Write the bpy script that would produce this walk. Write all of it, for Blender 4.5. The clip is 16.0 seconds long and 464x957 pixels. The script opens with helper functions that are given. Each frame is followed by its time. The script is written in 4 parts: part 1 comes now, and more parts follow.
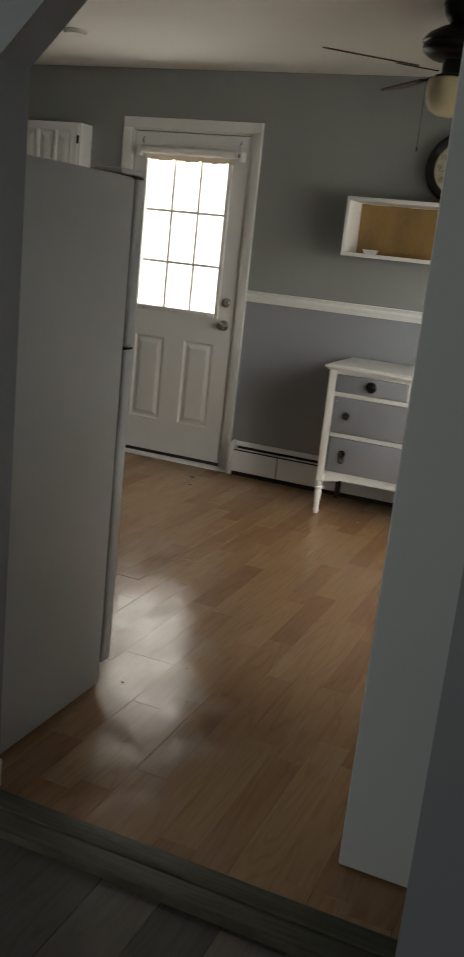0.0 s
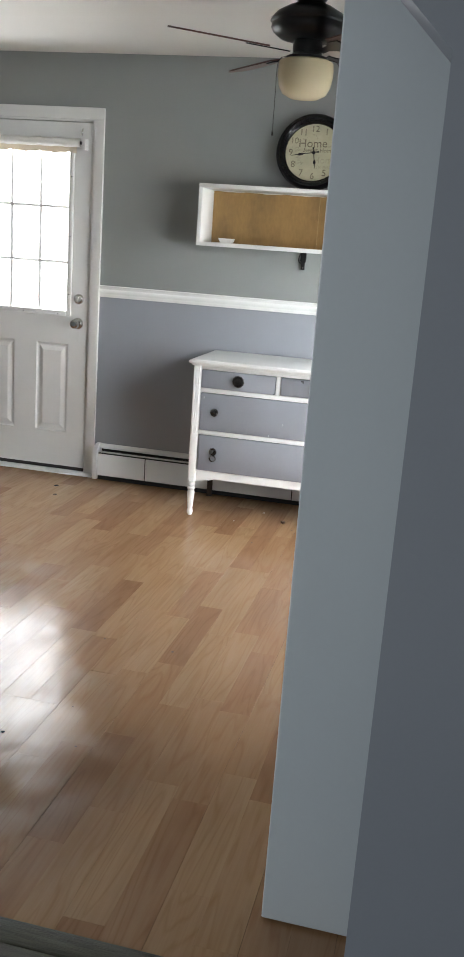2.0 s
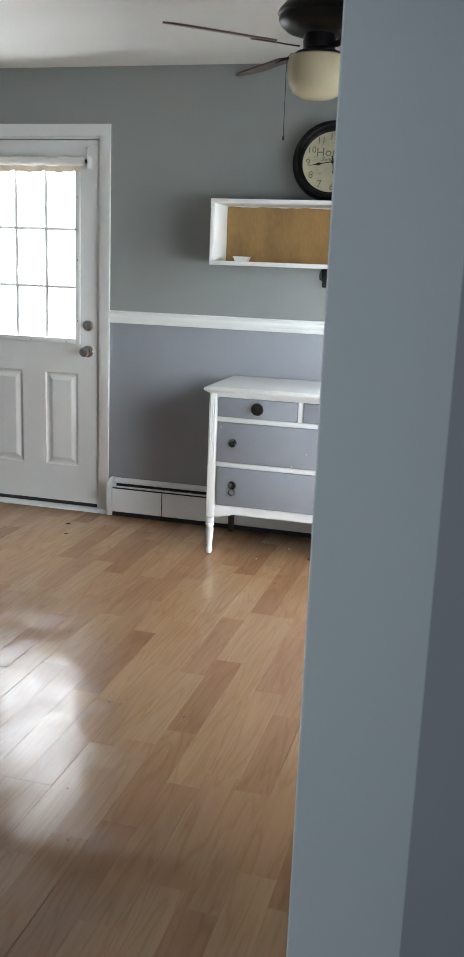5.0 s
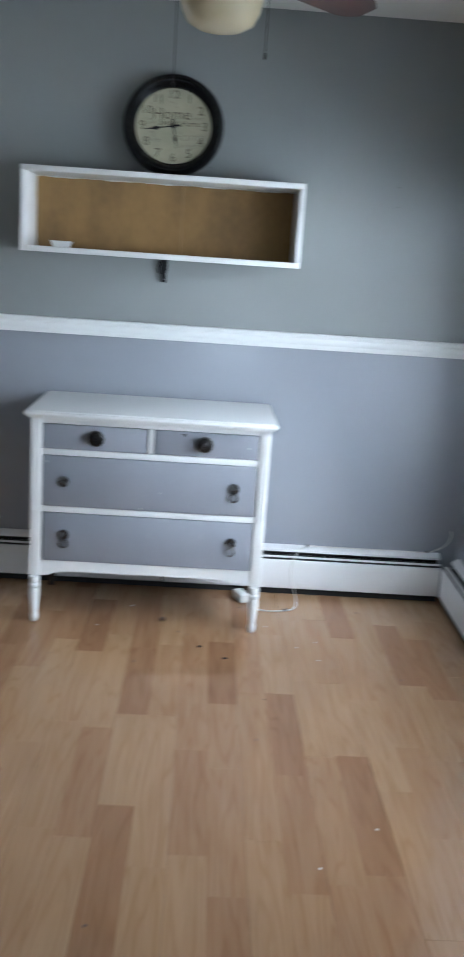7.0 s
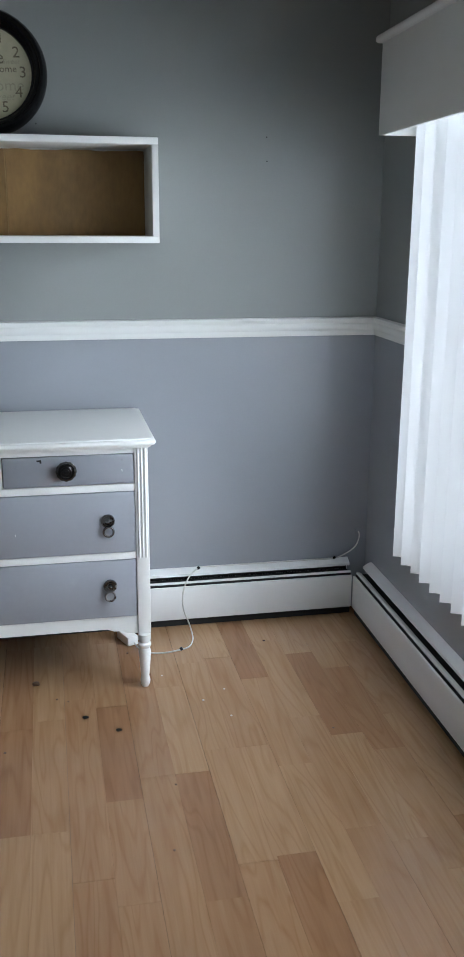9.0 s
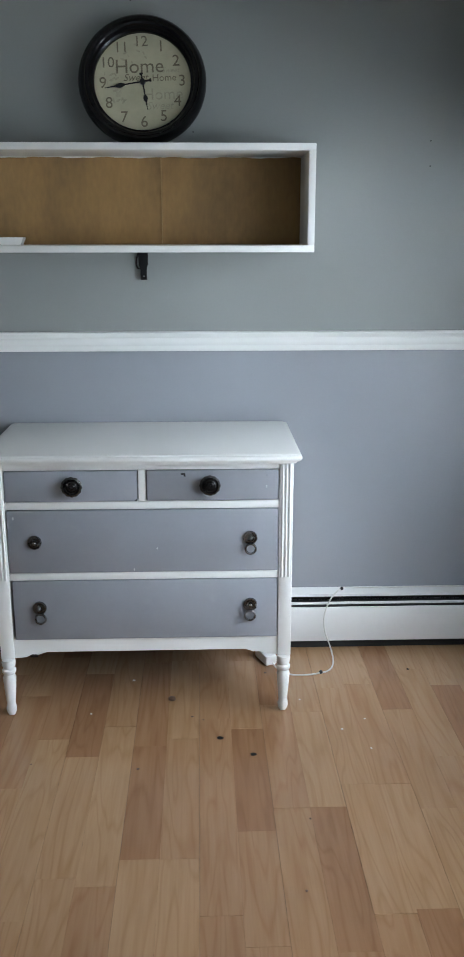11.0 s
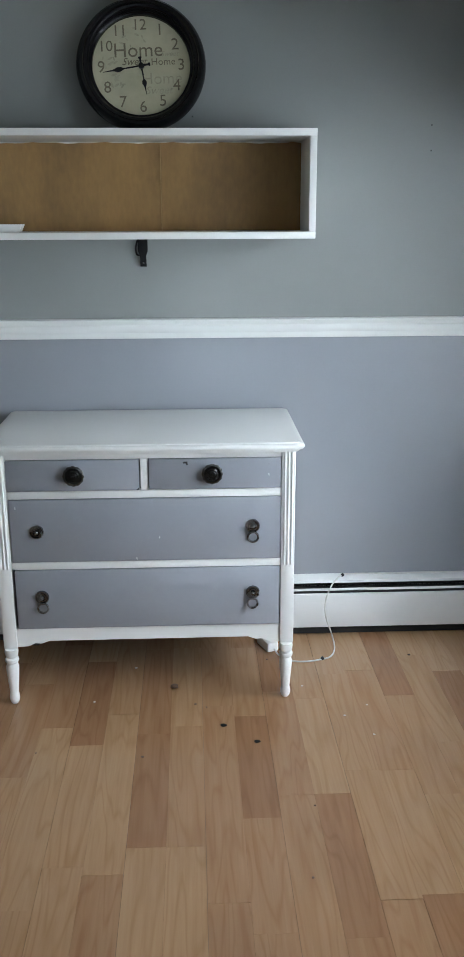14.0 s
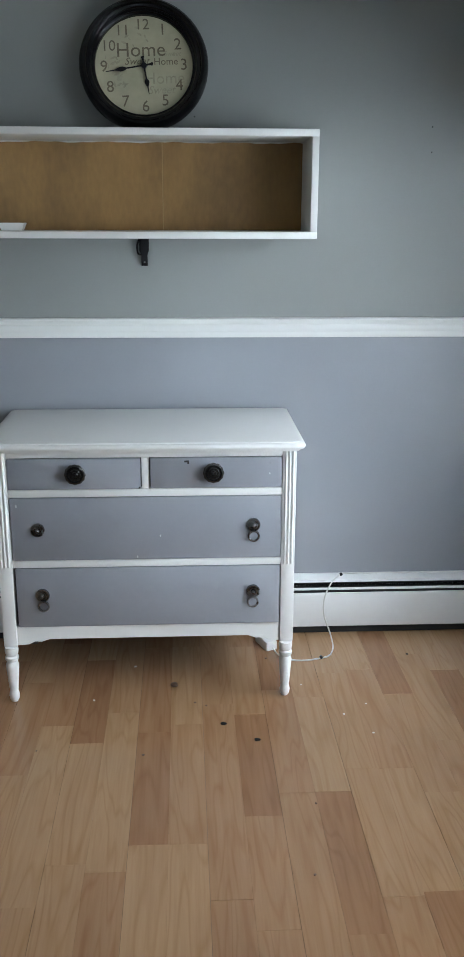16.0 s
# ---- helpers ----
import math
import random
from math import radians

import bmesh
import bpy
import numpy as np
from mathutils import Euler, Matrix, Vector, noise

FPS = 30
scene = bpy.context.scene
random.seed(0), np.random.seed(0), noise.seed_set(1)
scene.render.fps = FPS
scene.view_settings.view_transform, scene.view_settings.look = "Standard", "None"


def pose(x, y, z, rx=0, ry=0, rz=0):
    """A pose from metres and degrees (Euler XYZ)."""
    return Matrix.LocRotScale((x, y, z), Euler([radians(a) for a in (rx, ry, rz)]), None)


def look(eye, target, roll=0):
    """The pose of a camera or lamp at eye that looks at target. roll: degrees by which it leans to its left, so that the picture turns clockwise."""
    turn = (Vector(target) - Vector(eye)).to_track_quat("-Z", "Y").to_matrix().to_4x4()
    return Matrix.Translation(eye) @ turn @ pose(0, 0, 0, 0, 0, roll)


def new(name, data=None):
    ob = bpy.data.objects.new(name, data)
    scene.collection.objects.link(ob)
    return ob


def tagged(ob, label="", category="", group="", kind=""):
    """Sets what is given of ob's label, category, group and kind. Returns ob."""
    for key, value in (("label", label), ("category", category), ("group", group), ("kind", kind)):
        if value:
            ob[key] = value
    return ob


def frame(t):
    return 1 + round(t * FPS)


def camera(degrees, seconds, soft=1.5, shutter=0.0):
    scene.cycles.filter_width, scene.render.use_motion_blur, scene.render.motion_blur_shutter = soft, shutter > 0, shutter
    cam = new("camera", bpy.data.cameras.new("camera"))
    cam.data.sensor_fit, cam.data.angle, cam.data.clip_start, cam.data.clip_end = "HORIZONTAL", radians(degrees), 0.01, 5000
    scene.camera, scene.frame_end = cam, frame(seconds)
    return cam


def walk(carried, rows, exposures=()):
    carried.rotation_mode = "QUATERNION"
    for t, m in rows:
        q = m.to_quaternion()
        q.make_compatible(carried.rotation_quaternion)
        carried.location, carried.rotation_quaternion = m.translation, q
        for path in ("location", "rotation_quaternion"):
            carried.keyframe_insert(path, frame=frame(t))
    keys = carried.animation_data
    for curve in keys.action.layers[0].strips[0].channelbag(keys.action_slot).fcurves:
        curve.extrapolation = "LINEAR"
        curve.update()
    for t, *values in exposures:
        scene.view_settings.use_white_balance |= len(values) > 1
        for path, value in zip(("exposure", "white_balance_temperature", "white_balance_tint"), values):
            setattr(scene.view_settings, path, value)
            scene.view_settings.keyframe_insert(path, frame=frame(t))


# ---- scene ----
cam = camera(28.5, 16.0, soft=1.15, shutter=0.4)
PATH = [
    (0, (0.118, 0.211, 1.41), (-0.602, 2.011, 0.916), 6.1),
    (0.5, (0.061, 0.239, 1.429), (-0.521, 2.087, 0.934), 6.7),
    (1, (0.036, 0.345, 1.409), (-0.515, 2.205, 0.919), 6.6),
    (1.5, (0.018, 0.418, 1.434), (-0.476, 2.288, 0.924), 5.2),
    (2, (-0.016, 0.405, 1.441), (-0.4415, 2.295, 0.942), 4.1),
    (2.5, (-0.024, 0.408, 1.445), (-0.422, 2.302, 0.943), 3.0),
    (3, (-0.018, 0.405, 1.437), (-0.416, 2.303, 0.952), 3.0),
    (3.5, (-0.009, 0.431, 1.434), (-0.406, 2.339, 0.985), 3.0),
    (4, (0.024, 0.434, 1.423), (-0.414, 2.335, 0.982), 2.7),
    (4.2, (0.051, 0.477, 1.424), (-0.458, 2.359, 0.977), 2.3),
    (6.5, (-0.49, 1.4, 1.42), (-0.855, 3.308, 0.945), 1.1),
    (7, (-0.655, 1.604, 1.444), (-0.582, 3.547, 0.973), 3.9),
    (7.5, (-0.722, 1.779, 1.407), (-0.401, 3.699, 0.947), 5.0),
    (8, (-0.629, 1.956, 1.442), (-0.298, 3.871, 0.972), 2.0),
    (8.5, (-0.588, 2.075, 1.44), (-0.266, 3.988, 0.954), 1.2),
    (9, (-0.673, 2.256, 1.466), (-0.293, 4.147, 0.935), 0.3),
    (9.5, (-0.72, 2.354, 1.476), (-0.258, 4.22, 0.924), 1.0),
    (10, (-0.673, 2.364, 1.478), (-0.419, 4.278, 0.956), -0.2),
    (10.2, (-0.642, 2.357, 1.464), (-0.465, 4.283, 0.955), -0.1),
    (12.3, (-0.715, 2.376, 1.478), (-0.681, 4.304, 0.946), -0.0),
    (12.5, (-0.714, 2.369, 1.475), (-0.679, 4.297, 0.944), -0.0),
    (13, (-0.708, 2.365, 1.488), (-0.668, 4.29, 0.945), -0.1),
    (13.5, (-0.699, 2.362, 1.482), (-0.642, 4.285, 0.937), -0.1),
    (14, (-0.693, 2.373, 1.485), (-0.61, 4.293, 0.931), -0.2),
    (14.5, (-0.687, 2.374, 1.472), (-0.601, 4.296, 0.925), -0.2),
    (15, (-0.694, 2.361, 1.46), (-0.611, 4.289, 0.935), -0.2),
    (15.5, (-0.705, 2.368, 1.485), (-0.618, 4.291, 0.943), -0.1),
    (16, (-0.724, 2.365, 1.483), (-0.621, 4.285, 0.93), 0.2),
]
EXPOSURES = [
    (0, -1.0, 7700, 10), (0.2, -0.75, 7400, 10), (0.5, -0.15, 6900, 10), (1.0, 0.28, 6750, 10), (1.5, 0.3, 6700, 11), (2.5, 0.3, 6480, 10), (3.5, 0.27, 6300, 9.5), (4.2, 0.25, 6300, 9),
    (6.5, 0.1, 6100, 8), (7.0, -0.1, 5600, 8), (7.5, -0.3, 5800, 8), (8.5, -0.47, 5900, 8), (9.5, -0.45, 5950, 8), (12.5, -0.38, 5950, 6.5), (16, -0.38, 5950, 6.5),
]
walk(cam, [(t, look(eye, target, roll)) for t, eye, target, roll in PATH], EXPOSURES)
WATTS = (290, 20, 15, 40)  # sky outside the dining window, door glass, two added openings behind the walker
SLAT_TURN = 45
SKEW_DEG = -0.9
CLOCK_ROLL = -2

# ---- world and light ----
world = bpy.data.worlds.new("overcast_sky")
scene.world = world
world.use_nodes = True
wn = world.node_tree
sky = wn.nodes.new("ShaderNodeTexSky")
sky.sky_type, sky.sun_disc = "NISHITA", False
sky.sun_elevation, sky.sun_rotation = radians(40), radians(100)
wn.links.new(sky.outputs[0], wn.nodes["Background"].inputs[0])
wn.nodes["Background"].inputs[1].default_value = 0.12

sun = new("sun", bpy.data.lights.new("sun", "SUN"))
sun.data.energy, sun.data.angle, sun.data.color = 0.8, radians(15), (1.0, 0.96, 0.9)
sun.matrix_world = look((8, 3, 7), (0, 4, 0))


def window_light(name, eye, target, wide, high, watts, colour):
    lamp = new(name, bpy.data.lights.new(name, "AREA"))
    lamp.data.shape, lamp.data.size, lamp.data.size_y = "RECTANGLE", wide, high
    lamp.data.energy, lamp.data.color = watts, colour
    lamp.matrix_world = look(eye, target)
    return lamp


# daylight that the sky sends in through the dining window and the door glass
window_light("window_light_dining", (1.45, 3.72, 1.6), (0.52, 3.72, 1.15), 3.2, 2.0, WATTS[0], (0.93, 0.97, 1.0))
window_light("window_light_door", (-2.495, 5.61, 1.43), (-2.495, 3, 1.2), 0.75, 1.1, WATTS[1], (0.95, 0.98, 1.0))
# two added lamps in unseen openings, to brighten partition and wall gloss
window_light("added_light_living", (-0.39, -3.07, 0.55), (-0.39, 1.8, 0.6), 0.74, 0.96, WATTS[2], (0.86, 0.94, 1.0))
window_light("added_light_side", (-3.26, -0.4, 1.36), (0, 1.0, 1.2), 1.4, 1.2, WATTS[3], (0.86, 0.94, 1.0))


# ---- materials ----
def material(name, colour, rough=0.5, metal=0.0, coat=0.0):
    m = bpy.data.materials.new(name)
    m.use_nodes = True
    b = m.node_tree.nodes["Principled BSDF"]
    b.inputs["Base Color"].default_value = (*colour, 1)
    b.inputs["Roughness"].default_value, b.inputs["Metallic"].default_value = rough, metal
    b.inputs["Coat Weight"].default_value = coat
    b.inputs["Coat Roughness"].default_value = 0.10
    return m, m.node_tree.nodes, m.node_tree.links, b


def worn(name, colour, rough=0.5, metal=0.0, var=0.06, scale=3.0, grain=60.0, bump=0.08, stretch=(1, 1, 1), spots=0.0, spot_colour=(0.1, 0.09, 0.08), coat=0.0, depth=0.002, spec=0.5):
    """A surface with broad blotches, a fine grain, a soft relief and, where asked, small stains."""
    m, n, l, b = material(name, colour, rough, metal, coat)
    b.inputs["Specular IOR Level"].default_value = spec
    geo = n.new("ShaderNodeNewGeometry")
    mp = n.new("ShaderNodeMapping")
    mp.inputs["Scale"].default_value = stretch
    l.new(geo.outputs["Position"], mp.inputs["Vector"])
    big, fine = n.new("ShaderNodeTexNoise"), n.new("ShaderNodeTexNoise")
    big.inputs["Scale"].default_value, big.inputs["Detail"].default_value = scale, 5
    fine.inputs["Scale"].default_value, fine.inputs["Detail"].default_value = grain, 6
    for t in (big, fine):
        l.new(mp.outputs[0], t.inputs["Vector"])
    mix = n.new("ShaderNodeMixRGB")
    mix.inputs[1].default_value = (*[c * (1 - var) for c in colour], 1)
    mix.inputs[2].default_value = (*[min(1, c * (1 + var)) for c in colour], 1)
    add = n.new("ShaderNodeMath")
    add.operation = "MULTIPLY_ADD"
    add.inputs[1].default_value = 0.35
    l.new(fine.outputs[0], add.inputs[0])
    l.new(big.outputs[0], add.inputs[2])
    sub = n.new("ShaderNodeMapRange")
    sub.inputs[1].default_value, sub.inputs[2].default_value = 0.42, 0.95
    l.new(add.outputs[0], sub.inputs[0])
    l.new(sub.outputs[0], mix.inputs[0])
    last = mix.outputs[0]
    if spots:
        st = n.new("ShaderNodeTexNoise")
        st.inputs["Scale"].default_value, st.inputs["Detail"].default_value = 17, 7
        l.new(geo.outputs["Position"], st.inputs["Vector"])
        ramp = n.new("ShaderNodeMapRange")
        ramp.inputs[1].default_value, ramp.inputs[2].default_value, ramp.inputs[4].default_value = 0.66, 0.76, spots
        l.new(st.outputs[0], ramp.inputs[0])
        over = n.new("ShaderNodeMixRGB")
        over.inputs[2].default_value = (*spot_colour, 1)
        l.new(ramp.outputs[0], over.inputs[0])
        l.new(last, over.inputs[1])
        last = over.outputs[0]
    l.new(last, b.inputs["Base Color"])
    rr = n.new("ShaderNodeMapRange")
    rr.inputs[3].default_value, rr.inputs[4].default_value = max(0.03, rough - 0.05), min(1, rough + 0.05)
    l.new(big.outputs[0], rr.inputs[0])
    l.new(rr.outputs[0], b.inputs["Roughness"])
    if bump:
        bp = n.new("ShaderNodeBump")
        bp.inputs["Strength"].default_value, bp.inputs["Distance"].default_value = bump, depth
        l.new(fine.outputs[0], bp.inputs["Height"])
        l.new(bp.outputs[0], b.inputs["Normal"])
    return m


def wood_floor(name, per_piece, light, mid, dark, rough=0.3, bump=0.05):
    """Laminate strips along y: each with its own tone and its own place in the grain."""
    m, n, l, b = material(name, mid, rough)
    geo = n.new("ShaderNodeNewGeometry")
    if per_piece:
        rnd = n.new("ShaderNodeObjectInfo").outputs["Random"]
    else:
        rnd = geo.outputs["Random Per Island"]
    far = n.new("ShaderNodeVectorMath")
    far.operation = "MULTIPLY_ADD"
    comb = n.new("ShaderNodeCombineXYZ")
    for i in range(3):
        l.new(rnd, comb.inputs[i])
    far.inputs[1].default_value = (13.7, 71.3, 37.1)
    l.new(comb.outputs[0], far.inputs[0])
    l.new(geo.outputs["Position"], far.inputs[2])

    def tex(kind, sx, sy, **values):
        mp = n.new("ShaderNodeMapping")
        mp.inputs["Scale"].default_value = (sx, sy, 1)
        l.new(far.outputs[0], mp.inputs["Vector"])
        t = n.new(kind)
        for key, value in values.items():
            t.inputs[key].default_value = value
        l.new(mp.outputs[0], t.inputs["Vector"])
        return t

    streak = tex("ShaderNodeTexNoise", 90, 3.2, Scale=1.0, Detail=7, Roughness=0.65)
    cloud = tex("ShaderNodeTexNoise", 9, 1.6, Scale=1.0, Detail=4, Distortion=1.2)
    field = tex("ShaderNodeTexNoise", 10.0, 0.9, Scale=1.0, Detail=2.0, Distortion=0.3)
    many = n.new("ShaderNodeMath")
    many.operation = "MULTIPLY"
    many.inputs[1].default_value = 11.0
    l.new(field.outputs[0], many.inputs[0])
    ring = n.new("ShaderNodeMath")
    ring.operation = "PINGPONG"
    ring.inputs[1].default_value = 0.5
    l.new(many.outputs[0], ring.inputs[0])
    ramp = n.new("ShaderNodeValToRGB")
    e = ramp.color_ramp.elements
    e[0].color, e[0].position = (*dark, 1), 0.0
    e[1].color, e[1].position = (*light, 1), 1.0
    q = e.new(0.35)
    q.color = (*mid, 1)
    q = e.new(0.68)
    q.color = tuple(0.45 * a + 0.55 * c for a, c in zip((*mid, 1), (*light, 1)))
    l.new(rnd, ramp.inputs[0])

    def shade(source, low, high, strength, before):
        r = n.new("ShaderNodeMapRange")
        r.inputs[1].default_value, r.inputs[2].default_value = low, high
        l.new(source, r.inputs[0])
        deep = n.new("ShaderNodeVectorMath")
        deep.operation = "MULTIPLY"
        deep.inputs[1].default_value = (1 - 0.8 * strength, 1 - 1.1 * strength, 1 - 1.4 * strength)
        l.new(before, deep.inputs[0])
        mix = n.new("ShaderNodeMixRGB")
        l.new(r.outputs[0], mix.inputs[0])
        l.new(deep.outputs[0], mix.inputs[1])
        l.new(before, mix.inputs[2])
        return mix.outputs[0]

    c = shade(streak.outputs[0], 0.28, 0.62, 0.14, ramp.outputs[0])
    c = shade(cloud.outputs[0], 0.3, 0.65, 0.12, c)
    c = shade(ring.outputs[0], 0.0, 0.22, 0.13, c)
    l.new(c, b.inputs["Base Color"])
    # dull, scuffed film over the wear layer
    scuff = n.new("ShaderNodeTexNoise")
    scuff.inputs["Scale"].default_value, scuff.inputs["Detail"].default_value = 6.5, 8
    l.new(geo.outputs["Position"], scuff.inputs["Vector"])
    rr = n.new("ShaderNodeMapRange")
    rr.inputs[1].default_value, rr.inputs[2].default_value = 0.42, 0.60
    rr.inputs[3].default_value, rr.inputs[4].default_value = rough - 0.07, rough + 0.065
    l.new(scuff.outputs[0], rr.inputs[0])
    l.new(rr.outputs[0], b.inputs["Roughness"])
    bp = n.new("ShaderNodeBump")
    bp.inputs["Strength"].default_value, bp.inputs["Distance"].default_value = bump, 0.002
    l.new(streak.outputs[0], bp.inputs["Height"])
    wav = n.new("ShaderNodeTexNoise")
    wav.inputs["Scale"].default_value, wav.inputs["Detail"].default_value = 14, 3
    l.new(geo.outputs["Position"], wav.inputs["Vector"])
    bp2 = n.new("ShaderNodeBump")
    bp2.inputs["Strength"].default_value, bp2.inputs["Distance"].default_value = 0.12, 0.004
    l.new(wav.outputs[0], bp2.inputs["Height"])
    l.new(bp.outputs[0], bp2.inputs["Normal"])
    l.new(bp2.outputs[0], b.inputs["Normal"])
    return m


GREY_UPPER = worn("grey_wall_paint", (0.268, 0.284, 0.279), 0.45, coat=0.15, var=0.04, scale=1.6, grain=140, bump=0.10, depth=0.001)
GREY_LOWER = worn("blue_grey_wall_paint", (0.285, 0.303, 0.335), 0.40, coat=0.7, var=0.04, scale=1.8, grain=140, bump=0.10, depth=0.001)
GREY_MATT = worn("matt_blue_grey_wall_paint", (0.285, 0.303, 0.335), 0.55, var=0.04, scale=1.8, grain=140, bump=0.10, depth=0.001)
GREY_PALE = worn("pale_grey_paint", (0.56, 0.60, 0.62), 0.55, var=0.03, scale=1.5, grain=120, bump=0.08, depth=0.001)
CEILING = worn("ceiling_paint", (0.72, 0.71, 0.67), 0.8, var=0.03, scale=2, grain=90, bump=0.15)
WHITE = worn("white_gloss_paint", (0.80, 0.81, 0.795), 0.36, coat=0.3, var=0.015, scale=5, grain=45, bump=0.06, spots=0.05, spot_colour=(0.5, 0.48, 0.45))
WHITE_DOOR = worn("white_door_paint", (0.76, 0.77, 0.76), 0.38, var=0.03, scale=3, grain=80, bump=0.05, spots=0.08, spot_colour=(0.5, 0.47, 0.42))
WHITE_ENAMEL = worn("white_enamel_metal", (0.78, 0.78, 0.78), 0.35, var=0.03, scale=4, grain=60, bump=0.03, spots=0.1, spot_colour=(0.5, 0.47, 0.42))
DRAWER_GREY = worn("grey_drawer_paint", (0.27, 0.285, 0.32), 0.36, coat=0.3, var=0.05, scale=6, grain=70, bump=0.09, spots=0.05, spot_colour=(0.6, 0.6, 0.6))
# near-black for gaps and hollows, their shade put into the colour
SHADOW_GAP = worn("black_gap_shade", (0.02, 0.02, 0.02), 0.8, var=0.2, bump=0)
BLACK_METAL = worn("black_painted_metal", (0.009, 0.009, 0.010), 0.3, var=0.2, scale=8, bump=0.04, spec=0.3)
BLACK_RIM = worn("black_clock_rim", (0.006, 0.006, 0.007), 0.2, var=0.15, scale=9, bump=0.02, spec=0.3)
KNOB_DISH = worn("dark_polished_knob_metal", (0.10, 0.098, 0.094), 0.2, metal=0.9, var=0.3, scale=30, bump=0)
SEAM = worn("pale_panel_seam", (0.31, 0.20, 0.085), 0.7, var=0.2, bump=0)
BRONZE = worn("dark_oiled_bronze", (0.022, 0.018, 0.016), 0.38, metal=0.5, var=0.25, scale=12, bump=0.05)
PEWTER = worn("worn_pewter", (0.19, 0.19, 0.195), 0.27, metal=1.0, var=0.2, scale=25, bump=0.05)
DARK_KNOB = worn("dark_lacquered_knob", (0.012, 0.011, 0.011), 0.14, var=0.4, scale=40, bump=0)
NICKEL = worn("brushed_nickel", (0.50, 0.49, 0.48), 0.25, metal=1.0, var=0.1, scale=20, bump=0.02)
BLADE = worn("dark_cherry_blade", (0.075, 0.028, 0.020), 0.35, var=0.3, scale=3, grain=30, stretch=(1, 6, 1), bump=0.04)
FRIDGE = worn("pale_grey_fridge_steel", (0.60, 0.62, 0.63), 0.42, var=0.025, scale=2, grain=260, bump=0.12, depth=0.001)
GASKET = worn("dark_grey_gasket", (0.05, 0.05, 0.055), 0.6, var=0.1, bump=0)
BURLAP = worn("brown_fibreboard", (0.240, 0.140, 0.046), 0.7, var=0.34, scale=6, grain=70, bump=0.3, stretch=(1.0, 1, 0.4), spots=0.3, spot_colour=(0.17, 0.085, 0.035))
CLOCK_FACE = worn("aged_cream_dial", (0.47, 0.45, 0.315), 0.35, var=0.12, scale=14, grain=60, bump=0)
INK = worn("faded_dial_ink", (0.17, 0.145, 0.10), 0.6, var=0.2, scale=60, bump=0)
INK_FAINT = worn("pale_dial_ink", (0.38, 0.36, 0.26), 0.6, var=0.2, scale=60, bump=0)
CERAMIC = worn("white_ceramic", (0.8, 0.8, 0.78), 0.2, var=0.02, bump=0)
CORD = worn("white_cord_plastic", (0.66, 0.65, 0.62), 0.45, var=0.08, scale=20, bump=0)
THRESHOLD = worn("weathered_dark_board", (0.066, 0.063, 0.042), 0.5, var=0.5, scale=6, grain=40, stretch=(1.2, 14, 1), bump=0.4, spots=0.4, spot_colour=(0.02, 0.018, 0.014), depth=0.004)
DEBRIS_DARK = worn("dark_crumb", (0.010, 0.009, 0.008), 0.9, var=0.2, bump=0, spec=0.1)
DEBRIS_BROWN = worn("brown_crumb", (0.10, 0.055, 0.03), 0.7, var=0.3, bump=0)
DEBRIS_PALE = worn("pale_chip", (0.6, 0.56, 0.5), 0.6, var=0.1, bump=0)
PUTTY = worn("dull_grey_filler", (0.11, 0.115, 0.115), 0.8, var=0.2, bump=0)
SUBFLOOR = worn("dark_floor_joint", (0.18, 0.11, 0.065), 0.7, var=0.2, bump=0)
LAMINATE = dict(light=(0.405, 0.260, 0.144), mid=(0.348, 0.206, 0.112), dark=(0.288, 0.158, 0.083), rough=0.185)
PLANK = wood_floor("beech_laminate", True, **LAMINATE)
PLANK_REST = wood_floor("beech_laminate_far", False, **LAMINATE)
VINYL = wood_floor("grey_vinyl_plank", True, light=(0.13, 0.125, 0.12), mid=(0.10, 0.098, 0.095), dark=(0.065, 0.063, 0.062), rough=0.17)


def thin_glass():
    m, n, l, b = material("clear_pane", (1, 1, 1), 0.02)
    b.inputs["Transmission Weight"].default_value, b.inputs["IOR"].default_value = 1.0, 1.45
    return m


def sheer(name, colour, through_share, rough=0.5):
    """Cloth or vinyl that lets part of the daylight through."""
    m, n, l, b = material(name, colour, rough)
    tr, mix = n.new("ShaderNodeBsdfTranslucent"), n.new("ShaderNodeMixShader")
    tr.inputs[0].default_value = (*colour, 1)
    mix.inputs[0].default_value = through_share
    noise_t = n.new("ShaderNodeTexNoise")
    noise_t.inputs["Scale"].default_value = 220
    geo = n.new("ShaderNodeNewGeometry")
    l.new(geo.outputs["Position"], noise_t.inputs["Vector"])
    bp = n.new("ShaderNodeBump")
    bp.inputs["Strength"].default_value, bp.inputs["Distance"].default_value = 0.15, 0.001
    l.new(noise_t.outputs[0], bp.inputs["Height"])
    l.new(bp.outputs[0], b.inputs["Normal"])
    l.new(b.outputs[0], mix.inputs[1])
    l.new(tr.outputs[0], mix.inputs[2])
    l.new(mix.outputs[0], n["Material Output"].inputs[0])
    return m


